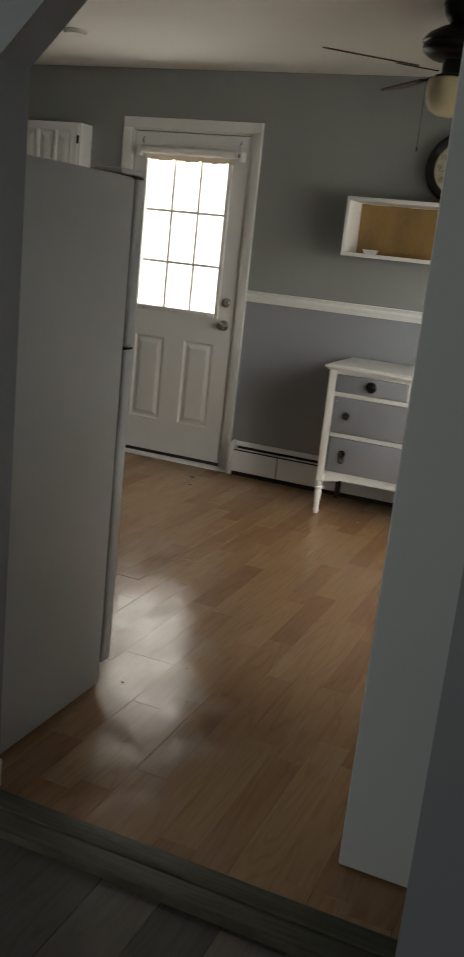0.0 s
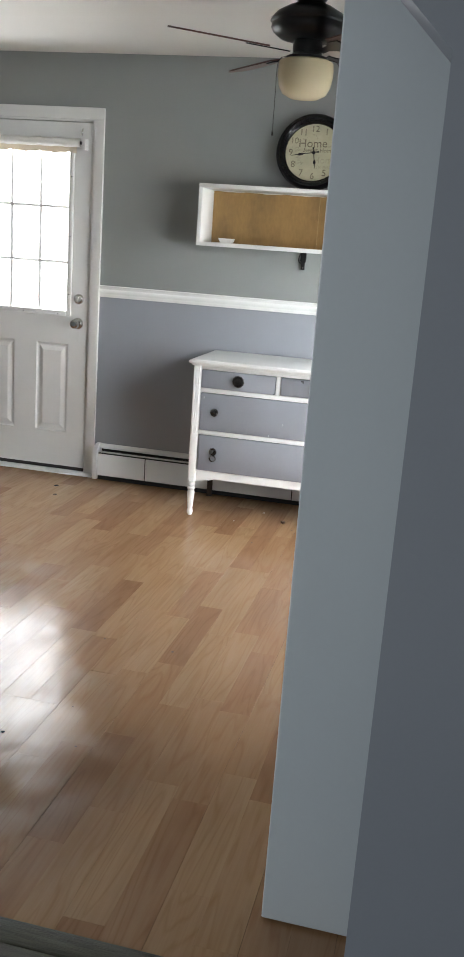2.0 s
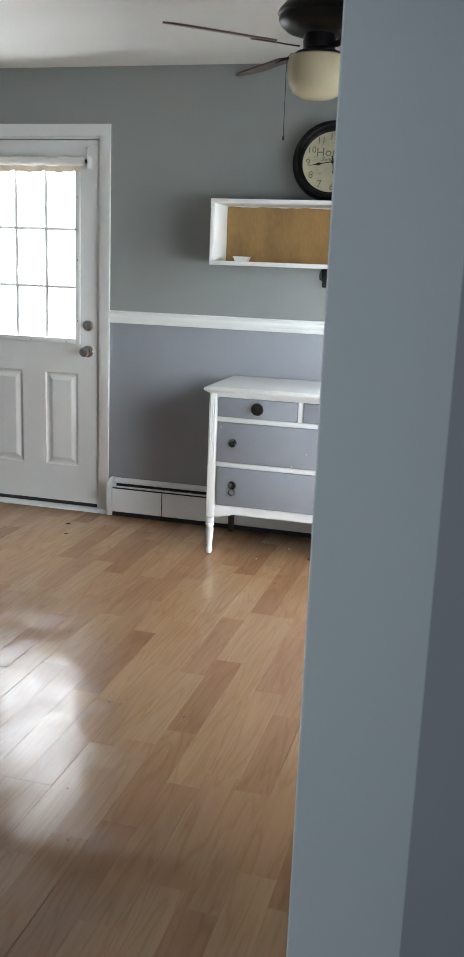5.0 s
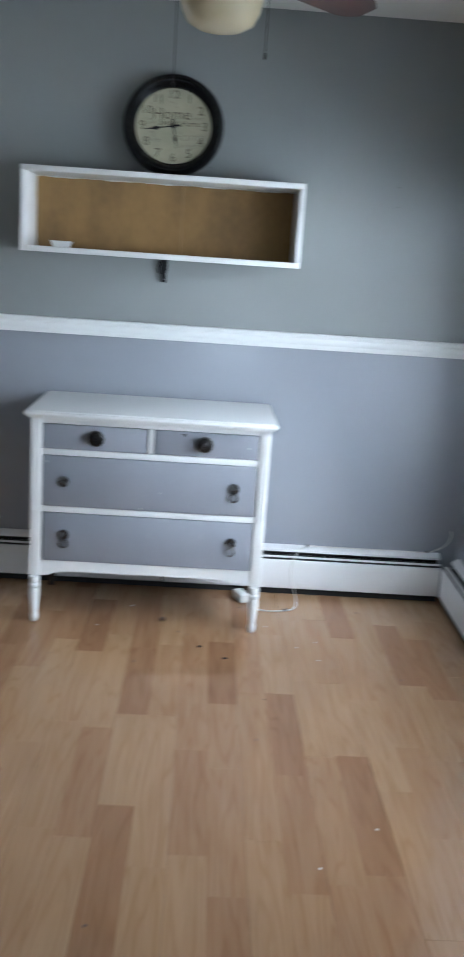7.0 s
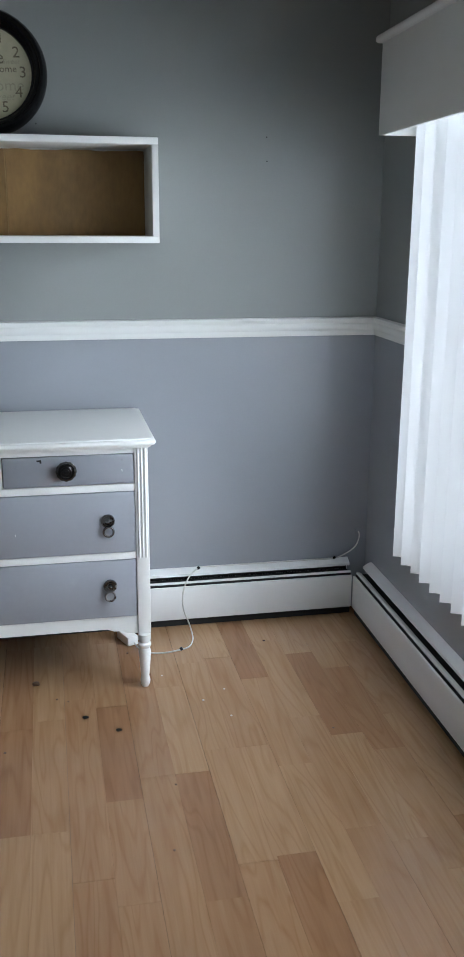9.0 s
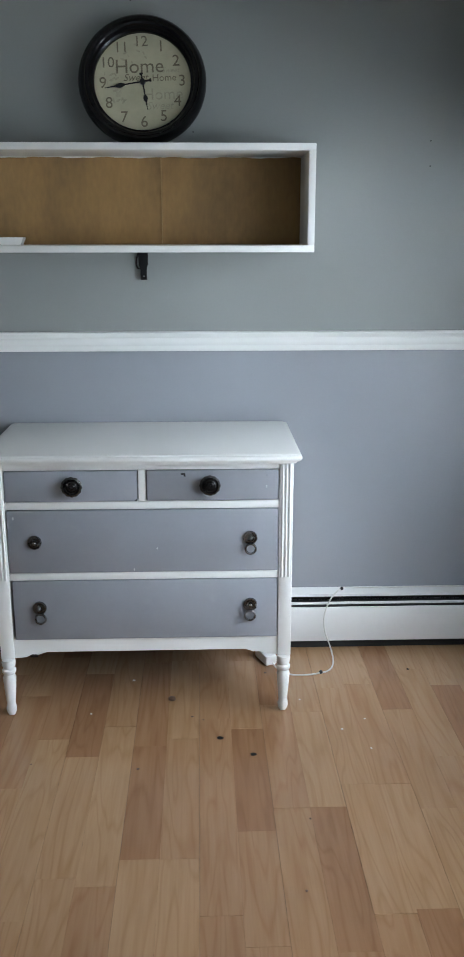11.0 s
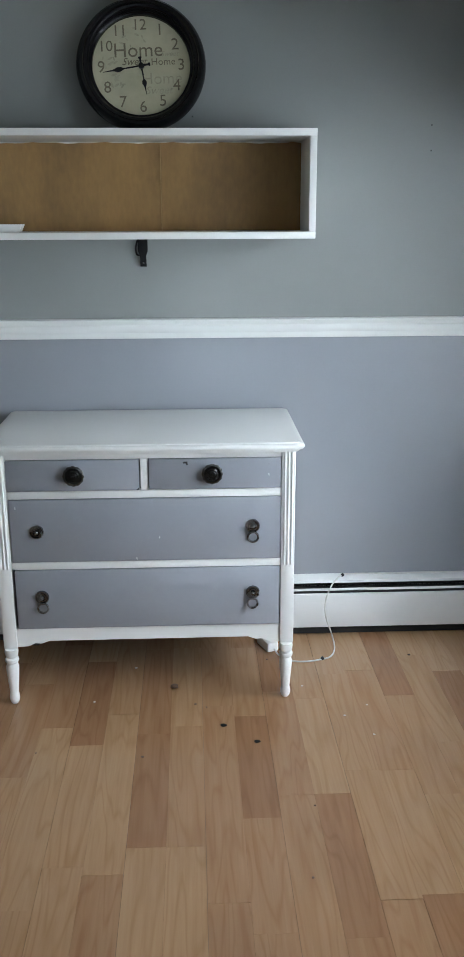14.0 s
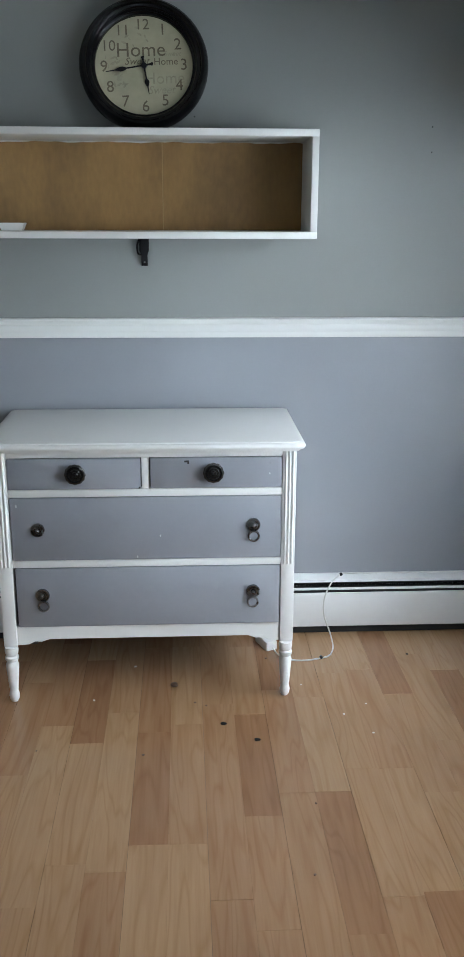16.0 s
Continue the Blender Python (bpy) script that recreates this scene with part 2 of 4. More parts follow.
# dark tone for the unseen back legs, standing for the shade there
BACK_LEG_DARK = worn("shaded_back_leg", (0.045, 0.028, 0.018), 0.7, var=0.3, scale=8, grain=40, bump=0.2)
GLASS = thin_glass()
SLAT = sheer("white_vinyl_slat", (0.86, 0.87, 0.88), 0.15)
SHADE_CLOTH = sheer("cream_shade_cloth", (0.84, 0.76, 0.64), 0.1, 0.9)
SHADE_WHITE = sheer("white_shade_cloth", (0.82, 0.81, 0.78), 0.25, 0.9)
GRILLE = sheer("white_plastic_grille", (0.86, 0.86, 0.85), 0.12)
OPAL = sheer("cream_opal_glass", (0.78, 0.70, 0.48), 0.35, 0.25)

# ---- building blocks ----
ORIGIN = {}


def thing(name, x, y, z, label, category, group=""):
    ob = tagged(new(name), label, category, group)
    ob.empty_display_size = 0.05
    ob.location = (x, y, z)
    ORIGIN[ob] = Vector((x, y, z))
    return ob


def finish(bm, smooth, name):
    bmesh.ops.recalc_face_normals(bm, faces=bm.faces)
    me = bpy.data.meshes.new(name)
    bm.to_mesh(me)
    bm.free()
    if smooth:
        me.polygons.foreach_set("use_smooth", [True] * len(me.polygons))
        me.set_sharp_from_angle(angle=radians(38))
    return me


def part(name, bm, mat, parent, label="", smooth=True):
    """One mesh under a thing or under a part; bm is in world coordinates."""
    me = finish(bm, smooth, name)
    o = ORIGIN[parent]
    me.transform(Matrix.Translation(-o))
    me.materials.append(mat)
    ob = new(name, me)
    ob.parent = parent
    ORIGIN[ob] = o
    return tagged(ob, label)


def single(name, bm, mat, label, category, group="", smooth=True):
    """A thing of one piece, with its origin at its base."""
    me = finish(bm, smooth, name)
    co = np.array([v.co for v in me.vertices])
    o = Vector(((co[:, 0].min() + co[:, 0].max()) / 2, (co[:, 1].min() + co[:, 1].max()) / 2, co[:, 2].min()))
    me.transform(Matrix.Translation(-o))
    me.materials.append(mat)
    ob = new(name, me)
    ob.location = o
    ORIGIN[ob] = o
    return tagged(ob, label, category, group)


def built(name, bm, mat, label, category, smooth=False):
    """A piece of the setting."""
    me = finish(bm, smooth, name)
    me.materials.append(mat)
    ob = new(name, me)
    ORIGIN[ob] = Vector((0, 0, 0))
    return tagged(ob, label, category, "", "structure")


def box(x0, x1, y0, y1, z0, z1, bevel=0.0, seg=2, bm=None):
    own = bmesh.new()
    v = [own.verts.new((x, y, z)) for x in (x0, x1) for y in (y0, y1) for z in (z0, z1)]
    for f in ((0, 1, 3, 2), (4, 6, 7, 5), (0, 4, 5, 1), (2, 3, 7, 6), (0, 2, 6, 4), (1, 5, 7, 3)):
        own.faces.new([v[i] for i in f])
    if bevel:
        bmesh.ops.bevel(own, geom=own.edges[:], offset=bevel, segments=seg, affect="EDGES", profile=0.5)
    if bm is None:
        return own
    return merge(bm, own)


def merge(bm, other):
    me = bpy.data.meshes.new("joined")
    other.to_mesh(me)
    other.free()
    bm.from_mesh(me)
    bpy.data.meshes.remove(me)
    return bm


def prism(outline, axis, a, b, bevel=0.0):
    """An outline in the two other axes (in the order x, y, z), drawn out along axis from a to b."""
    bm = bmesh.new()
    k = "xyz".index(axis)

    def put(p, w):
        c = list(p)
        c.insert(k, w)
        return bm.verts.new(c)

    lo, hi = [put(p, a) for p in outline], [put(p, b) for p in outline]
    bm.faces.new(lo)
    bm.faces.new(hi[::-1])
    for i in range(len(outline)):
        j = (i + 1) % len(outline)
        bm.faces.new((lo[i], lo[j], hi[j], hi[i]))
    if bevel:
        bmesh.ops.bevel(bm, geom=bm.edges[:], offset=bevel, segments=2, affect="EDGES", profile=0.5)
    return bm


def lathe(profile, m=None, seg=32, closed=False):
    """A profile of (radius, height) turned about z, then laid at the pose m."""
    bm = bmesh.new()
    rings = []
    for r, h in profile:
        if r < 1e-5:
            rings.append([bm.verts.new((0, 0, h))])
        else:
            rings.append([bm.verts.new((r * math.cos(2 * math.pi * i / seg), r * math.sin(2 * math.pi * i / seg), h)) for i in range(seg)])
    for p, q in list(zip(rings, rings[1:])) + ([(rings[-1], rings[0])] if closed else []):
        for i in range(seg):
            j = (i + 1) % seg
            face = [p[i % len(p)], p[j % len(p)], q[j % len(q)], q[i % len(q)]]
            face = list(dict.fromkeys(face))
            if len(face) > 2:
                bm.faces.new(face)
    for ring in (rings[0], rings[-1]):
        if len(ring) > 2 and not closed:
            bm.faces.new(ring)
    if m is not None:
        bmesh.ops.transform(bm, matrix=m, verts=bm.verts)
    return bm


def tube(points, r, seg=8, closed=False):
    """A round cord along points, smoothed between them."""
    pts = [Vector(p) for p in points]
    n = len(pts)
    fine = []
    for i in range(n if closed else n - 1):
        a, b, c, d = (pts[(i + k) % n] if closed else pts[min(max(i + k, 0), n - 1)] for k in (-1, 0, 1, 2))
        for s in range(6):
            t = s / 6
            fine.append(0.5 * (2 * b + (c - a) * t + (2 * a - 5 * b + 4 * c - d) * t * t + (3 * b - a - 3 * c + d) * t ** 3))
    if not closed:
        fine.append(pts[-1])
    bm = bmesh.new()
    rings = []
    side = Vector((0.3, 0.2, 1)).normalized()
    for i, p in enumerate(fine):
        ahead = (fine[(i + 1) % len(fine)] - fine[i - 1]) if closed else (fine[min(i + 1, len(fine) - 1)] - fine[max(i - 1, 0)])
        ahead.normalize()
        u = ahead.cross(side)
        if u.length < 1e-3:
            u = ahead.cross(Vector((1, 0, 0)))
        u.normalize()
        w = u.cross(ahead)
        side = w
        rings.append([bm.verts.new(p + r * (math.cos(2 * math.pi * k / seg) * u + math.sin(2 * math.pi * k / seg) * w)) for k in range(seg)])
    pairs = list(zip(rings, rings[1:])) + ([(rings[-1], rings[0])] if closed else [])
    for p, q in pairs:
        for i in range(seg):
            j = (i + 1) % seg
            bm.faces.new((p[i], p[j], q[j], q[i]))
    if not closed:
        bm.faces.new(rings[0])
        bm.faces.new(rings[-1][::-1])
    return bm


def ring(centre, normal_pose, big, small, seg=28, tube_seg=8):
    bm = bmesh.new()
    rows = []
    for i in range(seg):
        a = 2 * math.pi * i / seg
        rows.append([bm.verts.new(((big + small * math.cos(2 * math.pi * k / tube_seg)) * math.cos(a), (big + small * math.cos(2 * math.pi * k / tube_seg)) * math.sin(a), small * math.sin(2 * math.pi * k / tube_seg))) for k in range(tube_seg)])
    for i in range(seg):
        p, q = rows[i], rows[(i + 1) % seg]
        for k in range(tube_seg):
            j = (k + 1) % tube_seg
            bm.faces.new((p[k], p[j], q[j], q[k]))
    bmesh.ops.transform(bm, matrix=Matrix.Translation(centre) @ normal_pose, verts=bm.verts)
    return bm


def writing(text, size, m, depth=0.0006, shear=0.0):
    """Letters of the built-in font as a mesh, centred, in the plane of the pose m."""
    cu = bpy.data.curves.new("letters", "FONT")
    cu.body, cu.size, cu.extrude, cu.shear = text, size, depth, shear
    cu.align_x, cu.align_y, cu.resolution_u = "CENTER", "CENTER", 3
    ob = bpy.data.objects.new("letters", cu)
    scene.collection.objects.link(ob)
    bpy.context.view_layer.update()
    me = bpy.data.meshes.new_from_object(ob.evaluated_get(bpy.context.evaluated_depsgraph_get()))
    bm = bmesh.new()
    bm.from_mesh(me)
    bmesh.ops.transform(bm, matrix=m, verts=bm.verts)
    bpy.data.objects.remove(ob)
    bpy.data.curves.remove(cu)
    bpy.data.meshes.remove(me)
    return bm


FACING = pose(0, 0, 0, 90, 0, 0)  # turns z towards the viewer (-y)

# ---- the shell of the two rooms ----
XL, XR, YB, TOP = -4.2, 0.52, 5.5, 2.395
RAIL_Z = 1.115

# back wall with the door opening: paint changes at the chair rail
bm = box(XL, -2.9, YB, YB + 0.14, RAIL_Z, TOP)
box(-2.09, XR, YB, YB + 0.14, RAIL_Z, TOP, bm=bm)
box(-2.9, -2.09, YB, YB + 0.14, 2.05, TOP, bm=bm)
wall_up = built("wall_north_upper", bm, GREY_UPPER, "grey painted plaster wall above the chair rail", "wall")
bm = box(XL, -2.9, YB, YB + 0.14, 0, RAIL_Z)
box(-2.09, XR, YB, YB + 0.14, 0, RAIL_Z, bm=bm)
built("wall_north_lower", bm, GREY_LOWER, "blue-grey painted wall below the chair rail", "wall")

for x, z in ((0.094, 1.763), (0.096, 1.685), (-0.68, 1.788)):
    part("nail_hole", lathe([(0.0028, 0), (0.0026, 0.0010), (0, 0.0011)], Matrix.Translation((x, YB, z)) @ FACING, 10), PUTTY, wall_up, "grey filled nail hole")

# window wall
WY0, WY1, WZ0, WZ1 = 2.5, 4.96, 0.5, 1.9
bm = box(XR, XR + 0.16, WY1, YB + 0.14, RAIL_Z, TOP)
box(XR, XR + 0.16, 1.84, WY0, RAIL_Z, TOP, bm=bm)
box(XR, XR + 0.16, WY0, WY1, WZ1, TOP, bm=bm)
built("wall_east_upper", bm, GREY_UPPER, "grey painted window wall above the chair rail", "wall")
bm = box(XR, XR + 0.16, WY1, YB + 0.14, 0, RAIL_Z)
box(XR, XR + 0.16, 1.84, WY0, 0, RAIL_Z, bm=bm)
box(XR, XR + 0.16, WY0, WY1, 0, WZ0, bm=bm)
built("wall_east_lower", bm, GREY_LOWER, "blue-grey painted wall below the window", "wall")
built("wall_west", box(XL - 0.14, XL, 1.84, YB + 0.14, 0, TOP), GREY_UPPER, "grey painted kitchen end wall", "wall")

# partition between the rooms, its opening clipped at the upper corners
PY0, PY1 = 1.837, 1.945
JL, JR, JZ, CUT = -1.132, -0.064, 1.725, 0.28
bm = box(XL, JL, PY0, PY1, 0, TOP)
box(JR, 2.4, PY0, PY1, 0, TOP, bm=bm)
box(JL, JR, PY0, PY1, JZ + CUT, TOP, bm=bm)
merge(bm, prism([(JL, JZ), (JL + CUT, JZ + CUT), (JL, JZ + CUT)], "y", PY0, PY1))
merge(bm, prism([(JR, JZ), (JR, JZ + CUT), (JR - CUT, JZ + CUT)], "y", PY0, PY1))
built("wall_partition", bm, GREY_MATT, "blue-grey partition wall with clipped-corner opening", "wall")
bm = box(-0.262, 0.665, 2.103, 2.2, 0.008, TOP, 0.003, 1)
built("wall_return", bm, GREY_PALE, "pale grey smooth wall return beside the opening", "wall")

# unseen living room that closes the place behind the walker, its window openings added for light
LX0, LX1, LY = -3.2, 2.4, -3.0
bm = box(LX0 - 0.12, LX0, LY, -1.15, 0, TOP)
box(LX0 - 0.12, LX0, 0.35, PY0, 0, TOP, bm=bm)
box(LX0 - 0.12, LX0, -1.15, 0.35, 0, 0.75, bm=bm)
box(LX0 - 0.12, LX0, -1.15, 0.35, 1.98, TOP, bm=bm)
built("wall_living_west", bm, GREY_MATT, "unseen blue-grey living room wall with an added window opening", "wall")
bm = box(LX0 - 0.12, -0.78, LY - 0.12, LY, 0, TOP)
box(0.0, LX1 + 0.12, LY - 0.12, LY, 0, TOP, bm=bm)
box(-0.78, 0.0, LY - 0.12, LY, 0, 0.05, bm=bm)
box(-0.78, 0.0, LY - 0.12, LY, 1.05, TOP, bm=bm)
built("wall_living_south", bm, GREY_MATT, "unseen blue-grey living room wall with an added window opening", "wall")
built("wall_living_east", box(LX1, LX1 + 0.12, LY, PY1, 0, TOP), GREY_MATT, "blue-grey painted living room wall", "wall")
# unseen window, added for the streak it reflects on the back wall
added_win = thing("added_window", -0.39, LY - 0.02, 0.05, "unseen low white framed window, added for its light", "window")
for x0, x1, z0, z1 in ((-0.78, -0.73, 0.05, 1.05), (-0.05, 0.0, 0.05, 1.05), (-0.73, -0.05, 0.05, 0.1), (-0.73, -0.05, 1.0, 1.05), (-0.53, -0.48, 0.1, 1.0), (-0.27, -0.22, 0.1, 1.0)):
    part("window_frame", box(x0, x1, LY - 0.05, LY - 0.005, z0, z1, 0.003), WHITE, added_win)
bm = box(XL - 0.14, XR + 0.4, PY0, YB + 0.14, TOP, TOP + 0.12)
built("ceiling_kitchen", bm, CEILING, "off-white painted plaster ceiling", "ceiling")
built("ceiling_living", box(LX0 - 0.12, LX1 + 0.12, LY - 0.12, PY0, TOP, TOP + 0.12), CEILING, "off-white painted plaster ceiling", "ceiling")
floor = built("floor_kitchen", box(XL - 0.14, XR + 0.4, 1.93, YB + 0.14, -0.12, -0.0075), SUBFLOOR, "light beech-look laminate strip floor, worn and scuffed", "floor")
floor_living = built("floor_living", box(LX0 - 0.12, LX1 + 0.12, LY - 0.12, 1.80, -0.14, -0.0245), SUBFLOOR, "dark grey vinyl plank floor", "floor")

# worn threshold board in the opening
sill = built("threshold", box(JL, JR, 1.80, 1.868, -0.12, 0.004, 0.005), THRESHOLD, "dark weathered wooden threshold board", "threshold", True)
part("board", box(JL, JR, 1.870, 1.932, -0.1, 0.007, 0.004), THRESHOLD, sill)

# baseboards at the opening
bm = box(JL, JL + 0.012, PY0 + 0.004, PY1 - 0.002, 0.008, 0.085, 0.003)
built("baseboard_jamb", bm, WHITE, "white painted baseboard on the opening's jamb", "baseboard")
bm = box(LX0, JL - 0.001, PY0 - 0.012, PY0, -0.024, 0.075, 0.003)
built("baseboard_living", bm, WHITE, "white painted baseboard", "baseboard")


def rail_profile():
    """Moulded chair rail in (distance from the wall, height)."""
    return [(0, -0.033), (0.010, -0.033), (0.013, -0.026), (0.013, -0.014), (0.017, -0.009), (0.018, 0.006), (0.014, 0.012), (0.016, 0.021), (0.021, 0.026), (0.021, 0.031), (0, 0.033)]


RZ = 1.117
bm = prism([(YB - d, RZ + h) for d, h in rail_profile()], "x", -2.028, XR)
built("chair_rail_north", bm, WHITE, "white moulded wooden chair rail", "chair rail", True)
bm = prism([(XR - d, RZ + h) for d, h in rail_profile()], "y", WY1 + 0.09, YB - 0.022)
built("chair_rail_east", bm, WHITE, "white moulded wooden chair rail beside the window", "chair rail", True)

# ---- back door ----
DX0, DX1, DZ0, DZ1 = -2.8835, -2.1065, 0.038, 2.0335
GX0, GX1, GZ0, GZ1 = -2.800, -2.222, 0.965, 1.925


def casing(name, x0, x1, z0, z1, upright):
    a, b = YB - 0.018, YB
    if upright:
        inner, outer = (x1, x0) if x0 < -2.5 else (x0, x1)
        s = 1 if outer > inner else -1
        o = [(inner, b), (inner, a + 0.007), (inner + s * 0.008, a + 0.003), (inner + s * 0.03, a + 0.004), (outer - s * 0.014, a), (outer, a), (outer, b)]
        return prism(o, "z", z0, z1)
    o = [(b, z0), (a + 0.007, z0), (a + 0.003, z0 + 0.008), (a + 0.004, z0 + 0.03), (a, z1 - 0.014), (a, z1), (b, z1)]
    return prism(o, "x", x0, x1)


frame_ob = thing("door_frame", -2.495, YB, 0, "white painted door casing with mitred trim round the back door", "door frame")
part("casing", casing("l", -2.963, -2.9, 0, 2.05, True), WHITE, frame_ob)
part("casing", casing("r", -2.09, -2.03, 0, 2.05, True), WHITE, frame_ob)
part("casing", casing("t", -2.963, -2.03, 2.05, 2.112, False), WHITE, frame_ob)
part("jamb", box(-2.9, -2.888, YB, YB + 0.14, 0, 2.05), WHITE, frame_ob)
part("jamb", box(-2.102, -2.09, YB, YB + 0.14, 0, 2.05), WHITE, frame_ob)
part("jamb", box(-2.888, -2.102, YB, YB + 0.14, 2.038, 2.05), WHITE, frame_ob)
# dark strips added behind the slab, so no lamp light leaks past it
for x0, x1, z0, z1 in ((-2.888, -2.872, 0.02, 2.038), (-2.118, -2.102, 0.02, 2.038), (-2.872, -2.118, 2.022, 2.038)):
    part("door_gap_strip", box(x0, x1, YB + 0.0525, YB + 0.07, z0, z1), GASKET, frame_ob, "dark strip added behind the door gap to stop light")
part("sill", prism([(YB - 0.045, 0.0), (YB - 0.045, 0.006), (YB - 0.015, 0.016), (YB + 0.14, 0.016), (YB + 0.14, 0)], "x", -2.9, -2.03), WHITE_ENAMEL, frame_ob, "pale metal door sill")
# black strip that fills the gap between sill and slab
part("sill_gap_strip", box(-2.887, -2.103, YB + 0.010, YB + 0.05, 0.0165, 0.0375), SHADOW_GAP, frame_ob, "black strip in the gap under the door")

door = thing("door_back", -2.495, YB + 0.03, 0.038, "closed white panelled back door with nine-pane window", "door")
F, R = YB + 0.008, YB + 0.052
bm = box(DX0, GX0, F, R, DZ0, DZ1)
box(GX1, DX1, F, R, DZ0, DZ1, bm=bm)
box(GX0, GX1, F, R, GZ1, DZ1, bm=bm)
PANELS = ((-2.783, -2.572), (-2.428, -2.224))
PZ0, PZ1 = 0.25, 0.787
box(GX0, GX1, F, R, DZ0, PZ0, bm=bm)
box(GX0, GX1, F, R, PZ1, GZ0, bm=bm)
box(GX0, PANELS[0][0], F, R, PZ0, PZ1, bm=bm)
box(PANELS[0][1], PANELS[1][0], F, R, PZ0, PZ1, bm=bm)
box(PANELS[1][1], GX1, F, R, PZ0, PZ1, bm=bm)
part("slab", bm, WHITE_DOOR, door, smooth=False)


def raised_panel(x0, x1, z0, z1, y, out=0.0):
    """A sunk border round a raised field, in one sheet of relief."""
    bm = bmesh.new()
    steps = [(0, 0), (0.006, 0.009), (0.014, 0.011), (0.022, 0.010), (0.042, 0.001), (0.046, 0.0)]
    rows = []
    for inset, deep in steps:
        rows.append([bm.verts.new(p) for p in ((x0 + inset, y + deep, z0 + inset), (x1 - inset, y + deep, z0 + inset), (x1 - inset, y + deep, z1 - inset), (x0 + inset, y + deep, z1 - inset))])
    for p, q in zip(rows, rows[1:]):
        for i in range(4):
            bm.faces.new((p[i], p[(i + 1) % 4], q[(i + 1) % 4], q[i]))
    bm.faces.new(rows[-1])
    back = [bm.verts.new((v.co.x, y + 0.03, v.co.z)) for v in rows[0]]
    for i in range(4):
        bm.faces.new((rows[0][i], back[i], back[(i + 1) % 4], rows[0][(i + 1) % 4]))
    bm.faces.new(back)
    return bm


for x0, x1 in PANELS:
    part("panel", raised_panel(x0, x1, PZ0, PZ1, F), WHITE_DOOR, door, smooth=False)
# plastic surround of the glazing, with its screws
W = 0.026
glazing = part("window_frame", box(GX0 - 0.012, GX0 + W - 0.01, F - 0.012, F + 0.008, GZ0 - 0.012, GZ1 + 0.012, 0.004), WHITE_DOOR, door)
for x0, x1, z0, z1 in ((GX1 - W + 0.01, GX1 + 0.012, GZ0 - 0.012, GZ1 + 0.012), (GX0 + W - 0.009, GX1 - W + 0.009, GZ0 - 0.012, GZ0 + W - 0.01), (GX0 + W - 0.009, GX1 - W + 0.009, GZ1 - W + 0.01, GZ1 + 0.012)):
    part("surround", box(x0, x1, F - 0.012, F + 0.008, z0, z1, 0.004), WHITE_DOOR, glazing)
gx = [GX0 + 0.016, GX0 + 0.016 + (GX1 - GX0 - 0.032) / 3, GX0 + 0.016 + 2 * (GX1 - GX0 - 0.032) / 3, GX1 - 0.016]
gz = [GZ0 + 0.016, 1.262, 1.573, GZ1 - 0.016]
for i in (1, 2):
    part("muntin", box(gx[i] - 0.009, gx[i] + 0.009, F + 0.010, F + 0.024, gz[0], gz[3], 0.002), GRILLE, glazing)
    for k in range(3):
        part("muntin", box(gx[k] + 0.005, gx[k + 1] - 0.005, F + 0.010, F + 0.024, gz[i] - 0.0075, gz[i] + 0.0075, 0.002), GRILLE, glazing)
for i in range(3):
    for k in range(3):
        pane = part("pane", box(gx[i], gx[i + 1], F + 0.026, F + 0.030, gz[k], gz[k + 1]), GLASS, glazing, "clear glass", False)
        pane.visible_shadow = False
for i in range(3):
    for x, z in ((GX0 - 0.001, gz[0] + 0.1 + i * 0.33), (GX1 + 0.001, gz[0] + 0.1 + i * 0.33), (GX0 + 0.07 + 0.22 * i, GZ0 - 0.002)):
        part("screw", lathe([(0.0035, 0), (0.0035, 0.002), (0, 0.0025)], Matrix.Translation((x, F - 0.0118, z)) @ FACING, 8), GASKET, glazing)


def knob_set(x, z, knob):
    m = Matrix.Translation((x, F, z)) @ FACING
    if knob:
        prof = [(0.033, 0), (0.033, 0.005), (0.028, 0.009), (0.013, 0.012), (0.011, 0.028), (0.018, 0.034), (0.026, 0.042), (0.028, 0.052), (0.024, 0.062), (0.014, 0.066), (0.013, 0.0645), (0, 0.0645)]
    else:
        prof = [(0.030, 0), (0.030, 0.006), (0.026, 0.012), (0.018, 0.015), (0.016, 0.0145), (0, 0.0145)]
    return lathe(prof, m, 28)


part("door_knob", knob_set(-2.165, 0.915, True), NICKEL, door, "satin nickel door knob")
lock = part("deadbolt", knob_set(-2.163, 1.057, False), NICKEL, door, "satin nickel deadbolt")
part("thumb_turn", box(-2.167, -2.159, F - 0.032, F - 0.0148, 1.040, 1.074, 0.003), NICKEL, lock)

# rolled-up cloth shade over the glass
shade = thing("roman_shade", -2.49, YB - 0.03, 1.86, "rolled-up white and cream cloth shade above the door glass", "window shade")
bm = bmesh.new()
NS = 48
rows = []
